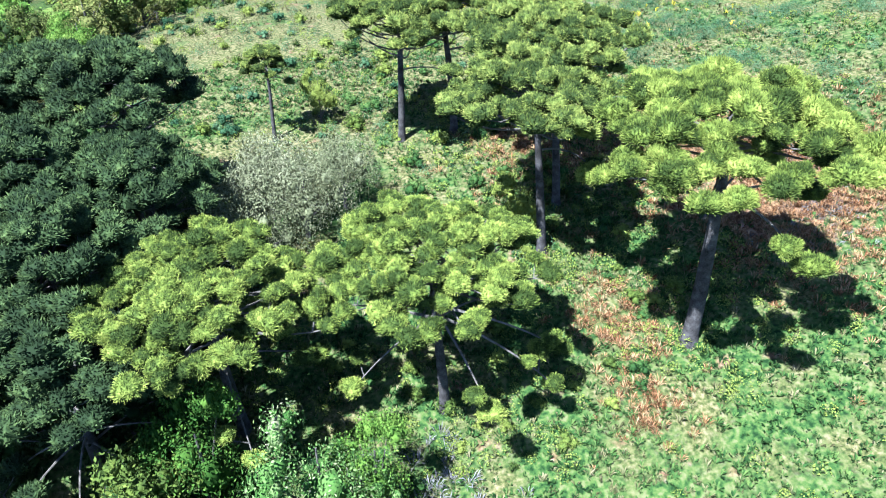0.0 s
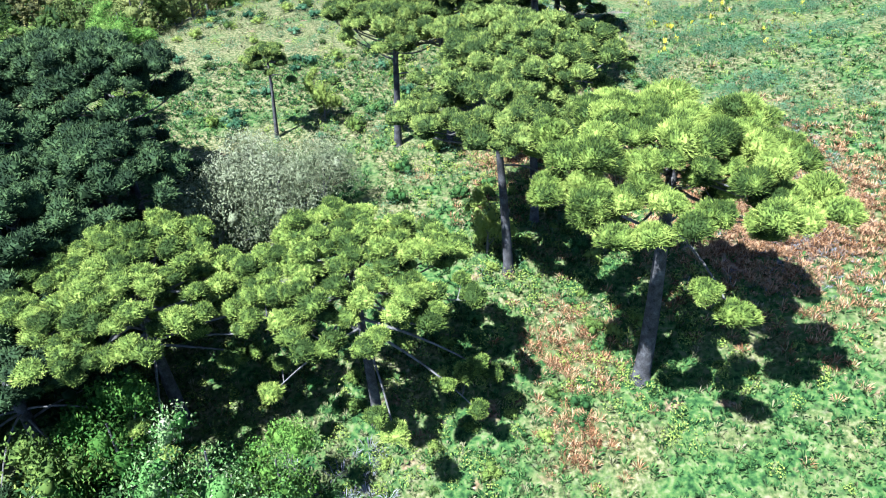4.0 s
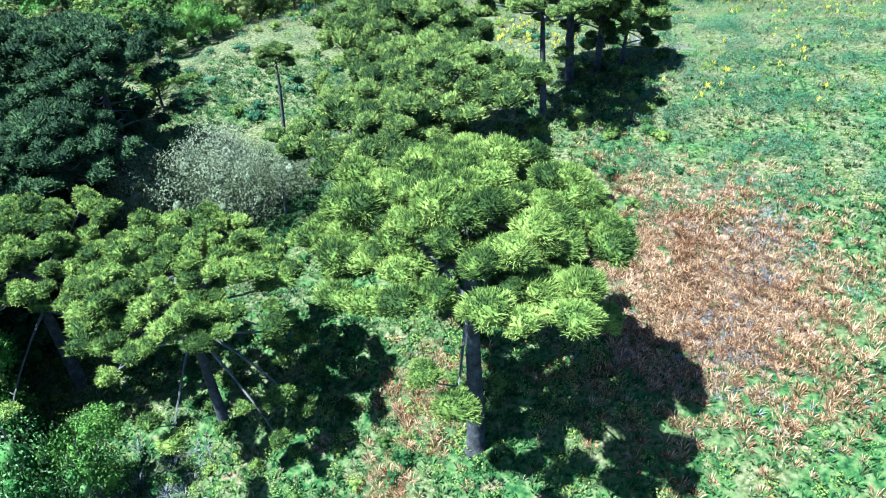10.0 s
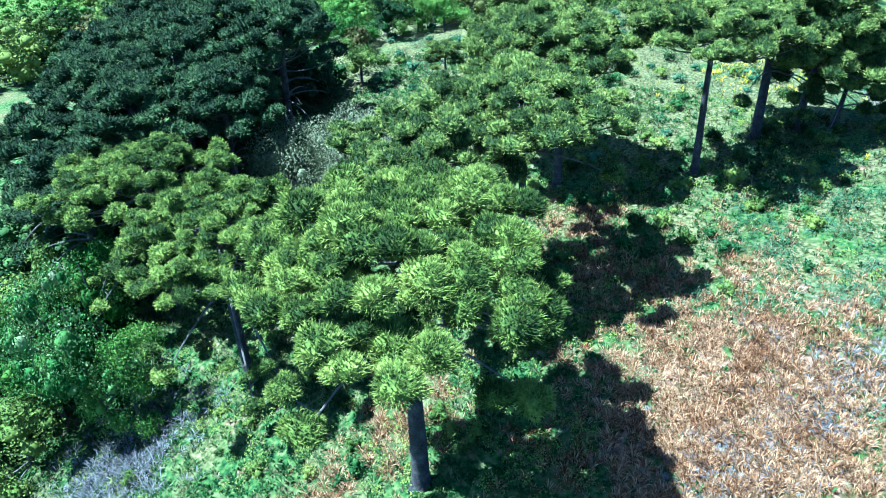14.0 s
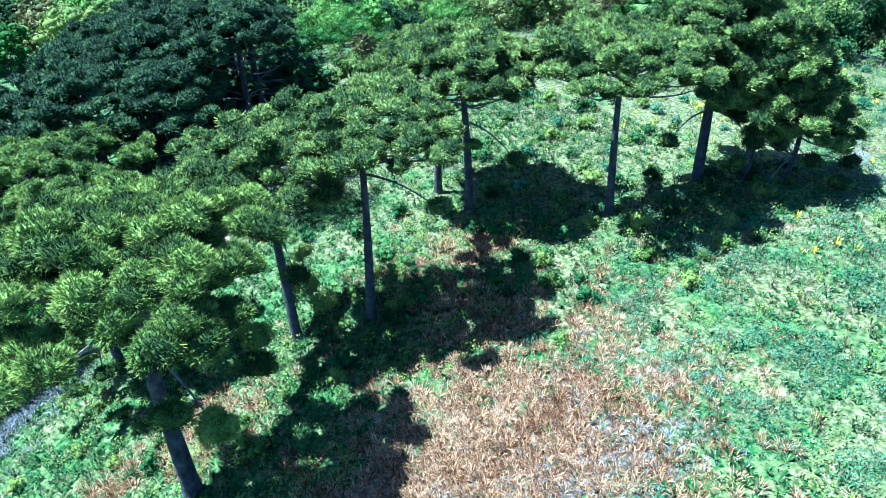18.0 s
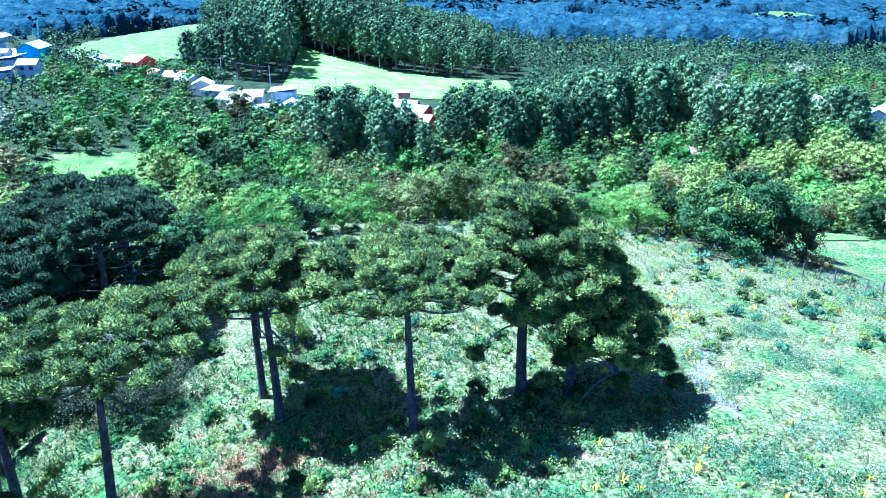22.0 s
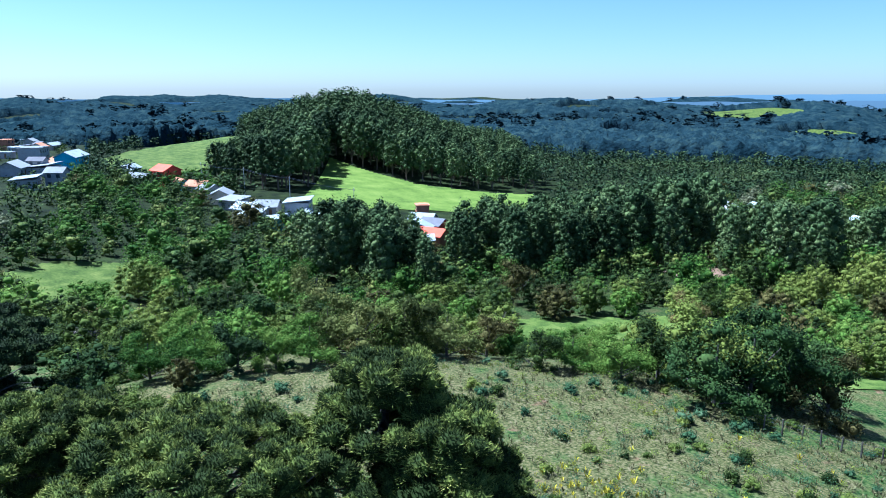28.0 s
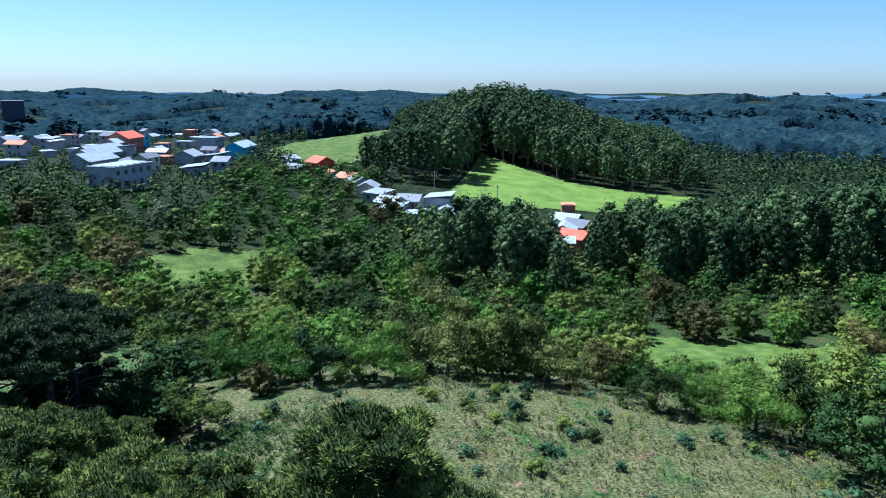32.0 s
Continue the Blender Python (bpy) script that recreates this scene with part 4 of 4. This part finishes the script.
drape("hay_field", field, (236, 350, -40, 54), 2.0, M_FIELD, "bright mown field on the slope below the wood", "field", 0.25)
for cu, cv, ru, rv, what in CLEARINGS:
    drape("far_field", lambda u, v: hump(u, v, cu, cv, ru, rv, 1) > 0.37, (cu - ru, cu + ru, cv - rv, cv + rv), ru / 14, {"tilled": M_TILLED, "rough": M_ROUGH, "grass": M_ROUGH}[what],
          "bare tilled reddish field among far woods" if what == "tilled" else "light green pasture among far woods", "field", 0.6)
M_PASTURE = material("lush_pasture", greens((0.0255, 0.0476, 0.0093), (0.0672, 0.102, 0.0187), (0.1275, 0.153, 0.0382)), 0.95, 0.5, bump=0.15, bump_scale=1.5, coords="Position")
for cu, cv, ru, rv in ((103, 29, 13, 24), (122, -60, 16, 11), (112, -27, 7, 5), (54, 50, 16, 20), (80, 75, 18, 14)):
    drape("pasture", lambda u, v: u > 62 + 0.1 * abs(v) and hump(u, v, cu, cv, ru, rv, 1) > 0.33 + 0.12 * noise.noise((u * 0.2, v * 0.2, 4)), (cu - 1.2 * ru, cu + 1.2 * ru, cv - 1.2 * rv, cv + 1.2 * rv), 1.0, M_ROUGH if cv < 0 else M_PASTURE, "lush green pasture clearing among the valley trees", "pasture", 0.12)
drape("bare_track", lambda u, v: abs(v - 8.5 - 0.35 * (u - 22) - 0.8 * math.sin(u * 0.5)) < 0.55 + 0.3 * math.sin(u * 1.7), (18, 30, 2, 20), 0.35, M_SAND, "pale worn track through the shrubs", "track", 0.05)
drape("earth_bank", lambda u, v: hump(u, v, 152, 66, 12, 9, 1) > 0.3 + 0.25 * noise.noise((u * 0.2, v * 0.2, 1)), (135, 168, 54, 78), 1.0, M_TILLED, "bare reddish earth bank by the hut", "earth", 0.2)


# ---------------------------------------------------------------- houses
def paint(name, c, rough=0.8):
    k = [tuple(min(1, v * f) for v in c) for f in (0.75, 1.0, 1.15)]
    return material(name, [(0.2, k[0]), (0.5, k[1]), (0.85, k[2])], rough, 0.6, random_by=0.25)


WALLS = {"white": paint("white_wall", (0.36, 0.36, 0.36)), "cream": paint("cream_wall", (0.60, 0.52, 0.40)), "grey": paint("grey_wall", (0.36, 0.36, 0.37)),
         "brick": paint("brick_wall", (0.36, 0.16, 0.10)), "blue": paint("blue_wall", (0.10, 0.38, 0.55)), "red": paint("red_wall", (0.50, 0.07, 0.05)), "dark": paint("dark_wall", (0.06, 0.07, 0.09))}
ROOFS = {"metal": paint("metal_roof", (0.28, 0.31, 0.34), 0.45), "grey": paint("fibre_roof", (0.20, 0.21, 0.23)), "red": paint("red_roof", (0.52, 0.10, 0.06)),
         "tile": paint("tile_roof", (0.38, 0.17, 0.10)), "dark": paint("dark_roof", (0.12, 0.12, 0.14))}
M_GLASS = material("dark_window", [(0.3, (0.02, 0.03, 0.04)), (0.7, (0.06, 0.08, 0.10))], 0.15, 0.5, spec=0.6)
M_DOOR = paint("wood_door", (0.22, 0.13, 0.07))


def box(x0, x1, y0, y1, z0, z1):
    v = [(x, y, z) for z in (z0, z1) for y in (y0, y1) for x in (x0, x1)]
    return v, [(0, 2, 3, 1), (4, 5, 7, 6), (0, 1, 5, 4), (2, 6, 7, 3), (0, 4, 6, 2), (1, 3, 7, 5)]


def house(u, v, w=9.0, d=7.0, h=3.2, wall="white", roof="metal", style="gable", turn=0.0, storeys=1, label=""):
    x, y = valley(u, v)
    ob = new("house")
    lows = [ground_z(x + a, y + b) for a in (-w / 2, w / 2) for b in (-d / 2, d / 2)]
    ob.matrix_basis = Matrix.Translation((x, y, min(lows) - 0.1)) @ Matrix.Rotation(radians(turn), 4, "Z")
    step = max(lows) - min(lows)
    top = h * storeys + step
    tagged(ob, label or f"{wall} {'two-storey ' if storeys > 1 else ''}house with {roof} {style} roof in the valley", "house", group="houses of the town")
    vv, ff = box(-w / 2, w / 2, -d / 2, d / 2, 0, top)
    mesh_object("wall", vv, ff, WALLS[wall], ob)
    if style == "flat":
        pieces = [box(-w / 2 - 0.3, w / 2 + 0.3, -d / 2 - 0.3, d / 2 + 0.3, top + 0.003, top + 0.25)]
        pieces += [box(-w / 2 + 0.4, w / 2 - 0.4, -d / 2 + 0.4, d / 2 - 0.4, top + 0.25, top + 0.4)]
    else:
        rise = d * (0.28 if style == "gable" else 0.12)
        a, b, e = w / 2 + 0.5, d / 2 + 0.6, 0.16
        ridge = (0, rise) if style == "gable" else (b, rise)
        z = top + 0.004
        prof = [(-b, z - 0.12), (ridge[0], z + ridge[1]), (b, z - 0.12)] if style == "gable" else [(-b, z + 0.0), (0, z + rise / 2), (b, z + rise)]
        vv, ff = [], []
        for px in (-a, a):
            vv += [(px, q, r) for q, r in prof] + [(px, q, r + e) for q, r in prof]
        ff = [(0, 1, 7, 6), (1, 2, 8, 7), (3, 9, 10, 4), (4, 10, 11, 5), (0, 3, 4, 1), (1, 4, 5, 2), (6, 7, 10, 9), (7, 8, 11, 10), (0, 6, 9, 3), (2, 5, 11, 8)]
        pieces = [(vv, ff)]
        gable = [(s * (w / 2 - 0.01), q, r) for s in (-1, 1) for q, r in ((-d / 2, top), (ridge[0] if style == "gable" else d / 2, z + rise - 0.05), (d / 2, top))]
        if style == "gable":
            mesh_object("gable", gable[:3], [(0, 1, 2)], WALLS[wall], ob)
            mesh_object("gable", gable[3:], [(0, 2, 1)], WALLS[wall], ob)
    vv, ff = joined(pieces)
    mesh_object("roof", vv, ff, ROOFS[roof], ob)
    n = max(2, int(w / 3))
    for side in (-1, 1):
        yy = side * d / 2
        for f in range(storeys):
            for k in range(n):
                cx = -w / 2 + (k + 0.5) * w / n
                z0 = step + f * h
                lo, hi = (yy, yy + 0.05) if side > 0 else (yy - 0.05, yy)
                if f == 0 and k == n // 2:
                    vv, ff = box(cx - 0.45, cx + 0.45, lo, hi, z0 + 0.02, z0 + 2.1)
                    mesh_object("door", vv, ff, M_DOOR, ob)
                else:
                    vv, ff = box(cx - 0.6, cx + 0.6, lo, hi, z0 + 0.95, z0 + 2.15)
                    mesh_object("window", vv, ff, M_GLASS, ob)
    return ob


house(257, -87, 8, 7, 3, "red", "red", "gable", 20, 2, label="bright red house with red gable roof by the wood")
house(250, -80, 6, 5, 2.8, "blue", "tile", "gable", 10, label="small blue house with orange tile roof")
house(217, -54, 7, 6, 2.8, "white", "grey", "shed", 35)
house(226, -60, 8, 6, 2.8, "cream", "grey", "gable", -25)
house(204, -47, 7, 6, 2.8, "cream", "metal", "gable", 30)
house(196, -44, 8, 6, 2.8, "white", "metal", "shed", -30)
house(212, -43, 7, 6, 2.8, "white", "grey", "gable", 55)
house(190, -37, 7, 5, 2.7, "blue", "metal", "shed", -30, label="turquoise house with pale metal roof")
house(208, -33, 9, 7, 2.9, "white", "metal", "shed", -30, 2)
house(200, -30, 9, 6, 2.8, "white", "metal", "gable", -30)
house(236, -66, 7, 6, 2.8, "grey", "grey", "gable", 10)
house(244, -72, 7, 6, 2.8, "white", "tile", "gable", 40)
house(228, 4, 5, 4, 2.6, "brick", "tile", "flat", -25, 2, label="small orange brick tower house below the field")
house(214, 4, 7, 6, 2.8, "white", "metal", "gable", 40)
house(205, 7, 7, 6, 2.8, "red", "dark", "gable", 25, label="dark red house with grey gable roof")
house(196, 3, 7, 6, 2.8, "white", "metal", "gable", -35)
house(186, 6, 7, 6, 2.8, "brick", "red", "gable", 30)
house(176, 3, 8, 5, 2.8, "white", "metal", "shed", -30)
house(219, 95, 10, 7, 3, "white", "metal", "gable", -40)
house(214, 101, 12, 8, 3, "white", "grey", "gable", -35)
house(208, 109, 10, 7, 3, "cream", "metal", "gable", -10)
house(175, 81, 4, 3.5, 2.5, "brick", "dark", "shed", -20, label="small brown timber hut on the slope")
house(153, 114, 11, 8, 3, "white", "metal", "gable", -35, 1, label="large white villa with pale roof")
house(150, 121, 9, 7, 3, "white", "grey", "gable", -30)
house(170, 116, 11, 7, 3, "white", "metal", "gable", -30)
house(302, -140, 16, 8, 3, "blue", "metal", "gable", -25, 2, label="long turquoise building with white metal roof")
house(327, -168, 12, 9, 3, "grey", "grey", "flat", -20, 2)
house(277, -140, 14, 9, 3, "grey", "grey", "shed", -25)
house(268, -146, 11, 8, 3, "white", "grey", "gable", -20)
house(230, -122, 10, 7, 3, "white", "metal", "shed", -15)
house(290, -113, 12, 6, 2.8, "white", "metal", "gable", -30)
house(256, -96, 9, 6, 2.8, "white", "grey", "gable", 30)
house(177, -114, 15, 8, 3, "grey", "metal", "flat", -35, 2, label="long grey two-storey school-like block with flat roof")
house(230, -161, 16, 9, 3.2, "white", "metal", "gable", -30)
house(264, -182, 22, 11, 3.4, "grey", "metal", "gable", -30, label="long shed with white metal roof")
house(305, -198, 14, 10, 3.2, "brick", "red", "gable", -25, 2)
house(850, -725, 30, 26, 3.4, "dark", "dark", "flat", 10, 11, label="dark high-rise block at the far end of town")
street = random.Random(12)
lots = []
for i in range(2500):
    u = 225 + 430 * street.random()
    v = -u * street.uniform(0.46, 0.92) - 6
    if any((u - a) ** 2 + (v - b) ** 2 < 10.5 ** 2 for a, b in lots):
        continue
    lots.append((u, v))
    house(u, v, street.uniform(5.5, 9), street.uniform(4.5, 6.5), 2.6, street.choice(("white", "white", "white", "cream", "grey", "grey", "brick", "blue")), street.choice(("metal", "metal", "metal", "grey", "grey", "tile", "dark")),
          street.choice(("gable", "gable", "shed", "flat")), street.choice((-30, 60, -25, 20)), 2 if street.random() < 0.25 else 1)
    if len(lots) >= 135:
        break


# trees between the houses
homes = {}
for ob in scene.objects:
    if ob.name.startswith("house"):
        homes.setdefault((int(ob.location.x // 8), int(ob.location.y // 8)), []).append((ob.location.x, ob.location.y))
garden = []
for i in range(5200):
    u = street.uniform(150, 560)
    v = -u * street.uniform(0.45, 0.98) - 8
    if hump(u, v, 240, -85, 34, 34, 1) > 0.3:
        continue
    x, y = valley(u, v)
    cell = (int(x // 8), int(y // 8))
    if any((x - a) ** 2 + (y - b) ** 2 < 44 for p in (-1, 0, 1) for q in (-1, 0, 1) for a, b in homes.get((cell[0] + p, cell[1] + q), ())):
        continue
    if any((x - a) ** 2 + (y - b) ** 2 < 26 for a, b, *_ in garden):
        continue
    garden.append((x, y, street.uniform(3.0, 5.5) * (0.75 if u > 215 else 1.1), street.uniform(1.0, 1.35)))
mass("town_trees", "green", "green garden trees between the houses of the town", garden[:800], 70, 0.085, M_WOODS)


def power_pole(u, v):
    x, y = valley(u, v)
    ob = new("power_pole")
    ob.location = (x, y, ground_z(x, y))
    tagged(ob, "grey concrete power pole with a crossarm", "pole", group="power poles")
    vv, ff = tube([(0, 0, -0.3), (0, 0, 9.5)], [0.16, 0.1], 8)
    mesh_object("post", vv, ff, WALLS["grey"], ob)
    vv, ff = box(-1.0, 1.0, -0.06, 0.06, 8.8, 8.95)
    mesh_object("crossarm", vv, ff, WALLS["dark"], ob)
    return Vector((x, y, ground_z(x, y) + 8.95))


heads = [power_pole(u, v) for u, v in ((262, -76), (250, -58), (236, -40), (226, -18))]
for p, q in zip(heads, heads[1:]):
    for side in (-0.8, 0.8):
        pts = [p.lerp(q, k / 10) + Vector((side * 0.7, side * 0.7, 0.05 - 2.2 * (k / 10) * (1 - k / 10))) for k in range(11)]
        vv, ff = tube(pts, [0.035] * 11, 4)
        tagged(mesh_object("power_line", vv, ff, WALLS["dark"]), "dark sagging power cable between poles", "cable", group="power lines")


def fence():
    """A wire fence on wooden posts between the dry meadow and the pasture."""
    ob = new("fence")
    x0, y0 = valley(47.5, 24.5)
    ob.location = (x0, y0, ground_z(x0, y0))
    tagged(ob, "old wire fence on grey wooden posts beside the pasture", "fence")
    tops = []
    for i in range(14):
        u, v = 47.5 - 0.62 * i, 24.5 + 1.15 * i
        x, y = valley(u, v)
        p = Vector((x - x0, y - y0, ground_z(x, y) - ground_z(x0, y0)))
        lean = 0.08 * math.sin(i * 2.7)
        vv, ff = tube([p - Vector((0, 0, 0.2)), p + Vector((lean, 0, 1.25))], [0.075, 0.06], 6)
        mesh_object("post", vv, ff, M_LIMB, ob)
        tops.append(p)
    for z in (0.45, 0.8, 1.12):
        vv, ff = tube([p + Vector((0, 0, z)) for p in tops], [0.012] * len(tops), 4)
        mesh_object("wire", vv, ff, WALLS["dark"], ob)


fence()


# ---------------------------------------------------------------- undergrowth
def undergrowth(name, label, category, mat, count, seed, area, density, leaves, size, radius, tall, dome=False):
    """Low plants strewn over the hillside as one object: each a burst of leaf blades."""
    r = np.random.default_rng(seed)
    blocks, n, tries = [], 0, 0
    while n < count and tries < count * 30:
        tries += 1
        x, y = r.uniform(area[0], area[2]), r.uniform(area[1], area[3])
        if r.uniform() > density(x, y):
            continue
        n += 1
        z = ground_z(x, y)
        k = leaves
        t = r.uniform(0, 6.283, k)
        s = r.uniform(0.5, 1.0, k)
        out = np.stack([np.cos(t), np.sin(t)], 1)
        grow = r.uniform(0.6, 1.4)
        base = np.array([x, y, z]) + np.c_[out * (radius * grow * 0.35 * r.uniform(0, 1, (k, 1))), np.zeros(k)]
        tip = np.array([x, y, z]) + np.c_[out * (radius * grow * s[:, None]), tall * grow * r.uniform(0.35, 1.0, k)]
        mid = base * 0.45 + tip * 0.55 + np.c_[np.zeros((k, 2)), np.full(k, tall * grow * 0.25)]
        side = np.c_[-out[:, 1], out[:, 0], r.normal(0, 0.3, k)] * size * grow * r.uniform(0.6, 1.3, (k, 1))
        if dome:
            d = r.normal(size=(k, 3))
            d[:, 2] = np.abs(d[:, 2])
            d /= np.linalg.norm(d, axis=1)[:, None]
            c = np.array([x, y, z]) + d * (radius * grow, radius * grow, tall * grow) * r.uniform(0.75, 1.05, (k, 1))
            nrm = d + r.normal(0, 0.5, (k, 3))
            a = np.cross(nrm, r.normal(size=(k, 3)))
            a *= size * r.uniform(0.7, 1.4, (k, 1)) / np.linalg.norm(a, axis=1)[:, None]
            b = np.cross(nrm, a) * 0.6 / np.linalg.norm(nrm, axis=1)[:, None]
            blocks.append(np.stack([c - a, c + b, c + a, c - b], 1).reshape(-1, 3))
            continue
        blocks.append(np.stack([base, mid + side, tip, mid - side], 1).reshape(-1, 3))
    v = np.concatenate(blocks)
    me = array_mesh(name, v, np.arange(len(v)).reshape(-1, 4), mat)
    tagged(new(name, me), label, category, kind="stuff")


def brown_patch(x, y):
    p = math.exp(-(((x - 15.5) * 0.9 + (y - 31) * 0.2) / 4.6) ** 2 - ((y - 31.5) / 6.5) ** 2)
    q = 0.55 * math.exp(-((x - 3.2) / 1.8) ** 2 - ((y - 24.5) / 2.6) ** 2) + 0.5 * math.exp(-((x - 5.5) / 4) ** 2 - ((y - 37) / 1.6) ** 2)
    q += 0.6 * math.exp(-((x - 2.9) / 2.0) ** 2 - ((y - 40.5) / 2.2) ** 2) + 0.5 * math.exp(-((x - 2.5) / 1.4) ** 2 - ((y - 20) / 1.6) ** 2)
    return min(1, p * 1.3 + q + 0.35 * noise.noise((x * 0.5, y * 0.5, 1)) * (p + q + 0.1))


def meadow(x, y):
    """Where the hillside is open."""
    u = -(x - 29) * 0.87 + (y - 45) * 0.5
    return 1.0 if u < 62 and x > -28 else 0.0


def green_density(x, y):
    edge = max(0, min(1, (y - 5) / 9, (40 - x) / 9))
    return edge * meadow(x, y) * (0.4 if x > 12 and y > 37 else 1.0) * max(0.2, 0.75 - brown_patch(x, y)) * (0.6 + 0.8 * noise.noise((x * 0.12, y * 0.12, 4)))


NEAR = (-24, 5, 40, 60)
undergrowth("fern_cover", "low bright green ferns covering the hillside", "ferns", M_FERN, 16000, 1, NEAR, green_density, 9, 0.038, 0.27, 0.24)
undergrowth("bracken_cover", "dead rust-brown bracken lying over the slope", "bracken", M_BRACKEN, 3600, 2, (-4, 15, 28, 48), brown_patch, 26, 0.0135, 0.38, 0.33)
undergrowth("dead_twigs", "grey dead twigs lying among the brown bracken", "twigs", M_TWIG, 600, 8, (8, 22, 26, 40),
            lambda x, y: math.exp(-((x - 18.3) / 1.6) ** 2 - ((y - 33.5) / 3.2) ** 2) + math.exp(-((x - 16.2) / 1.8) ** 2 - ((y - 27.5) / 2) ** 2) + 0.04 * brown_patch(x, y), 12, 0.014, 0.4, 0.22)
undergrowth("grey_brushwood", "grey dead brushwood and dry stalks below the trees", "twigs", M_TWIG, 420, 18, (-13, 12, -2, 22),
            lambda x, y: math.exp(-((x + 8.3) / 2.2) ** 2 - ((y - 16.2) / 3.4) ** 2), 16, 0.016, 0.5, 0.45)
undergrowth("straw_cover", "dry pale grass tufts among the ferns", "grass", M_STRAW, 12000, 3, (-26, 10, 44, 100), lambda x, y: meadow(x, y) * (0.45 + 0.8 * noise.noise((x * 0.09, y * 0.09, 9))), 8, 0.025, 0.26, 0.3)
undergrowth("shrub_cover", "grey-green low shrubs over the open slope", "shrubs", M_SHRUB, 2300, 4, (-26, 30, 46, 100),
            lambda x, y: meadow(x, y) * max(0, (1.0 if x > 10 and y < 81 - 0.5 * x else 0.15) - brown_patch(x, y)) * max(0, 0.25 + 1.6 * noise.noise((x * 0.32, y * 0.32, 14))), 90, 0.042, 0.55, 0.62, True)
undergrowth("low_bushes", "small dark green bushes in the shade and over the meadow", "bushes", M_LEAF, 1500, 15, (-20, 12, 44, 92),
            lambda x, y: meadow(x, y) * (0.9 if min(math.hypot(x - a, y - b) for a, b in ((7.5, 24), (-4.5, 24), (4, 31.5), (5, 35), (-14, 26.5), (0, 44), (7, 48), (9, 56))) < 5 else 0.22 if brown_patch(x, y) < 0.2 else 0), 60, 0.05, 0.42, 0.5, True)
undergrowth("yellow_bloom", "patches of bright yellow flowers in the meadow", "flowers", M_YELLOW, 420, 6, (-4, 48, 46, 88),
            lambda x, y: math.exp(-((x - 4.5) / 4) ** 2 - ((y - 68) / 5) ** 2) * max(0, 0.35 + 1.6 * noise.noise((x * 0.5, y * 0.5, 31))) + 0.012, 10, 0.03, 0.24, 0.42)


# ---------------------------------------------------------------- single bushes
def bush_mesh(seed, leaves, size, mat):
    r = np.random.default_rng(seed)
    lumps = [(0.35 * math.cos(k * 2.1), 0.35 * math.sin(k * 2.1), 0.35 + 0.2 * r.random(), r.uniform(0.3, 0.45)) for k in range(4)] + [(0, 0, 0.6, 0.4)]
    v, f = leaf_quads(r, lumps, leaves, size, 1.0)
    cv, cf = cores(lumps, 0.6, 1.0)
    me = bpy.data.meshes.new("foliage")
    me.from_pydata([tuple(q) for q in v] + cv, [], [tuple(q) for q in f] + [tuple(i + len(v) for i in q) for q in cf])
    me.polygons.foreach_set("use_smooth", [False] * len(f) + [True] * len(cf))
    me.materials.append(mat)
    return me


BUSH_GREY = [bush_mesh(300 + i, 240, 0.075, M_SHRUB) for i in range(3)]
BUSH_GREEN = [bush_mesh(310 + i, 300, 0.07, M_FERN) for i in range(3)]
BUSH_DARK = [bush_mesh(320 + i, 300, 0.07, M_LEAF) for i in range(3)]


def bush(meshes, x, y, size, label, group, r):
    ob = new("bush", r.choice(meshes))
    ob.matrix_basis = Matrix.Translation((x, y, ground_z(x, y) - 0.08)) @ Matrix.Rotation(r.uniform(0, 6.28), 4, "Z") @ Matrix.Diagonal((size, size, size * r.uniform(0.75, 1.15), 1))
    tagged(ob, label, "bush", group=group)


r = random.Random(21)
for i in range(190):
    u, v = r.uniform(26, 60), r.uniform(-22, 34)
    x, y = valley(u, v)
    dark = r.random() < 0.5
    bush(BUSH_DARK if dark else BUSH_GREY, x, y, r.uniform(0.5, 1.1), "dark green bush on the dry meadow" if dark else "rounded grey-green bush on the dry meadow", "meadow bushes", r)
for i in range(85):
    x, y = r.uniform(-8, 15), r.uniform(36, 60)
    bush(BUSH_GREEN if r.random() < 0.45 else BUSH_DARK, x, y, r.uniform(0.5, 1.15), "leafy green bush growing under the araucarias", "bushes under the trees", r)
for i in range(150):
    x, y = r.uniform(-12, 12), r.uniform(14, 38)
    if brown_patch(x, y) > 0.4 or x > 9:
        continue
    shade = min(math.hypot(x - a, y - b) for a, b in ((7.5, 24), (-4.5, 24), (4, 31.5), (5, 35), (-14, 26.5)))
    if shade > 4.5 and r.random() < 0.5:
        continue
    bush(BUSH_GREEN if r.random() < 0.3 else BUSH_DARK, x, y, r.uniform(0.4, 0.95), "low leafy bush among the ferns", "bushes on the slope", r)
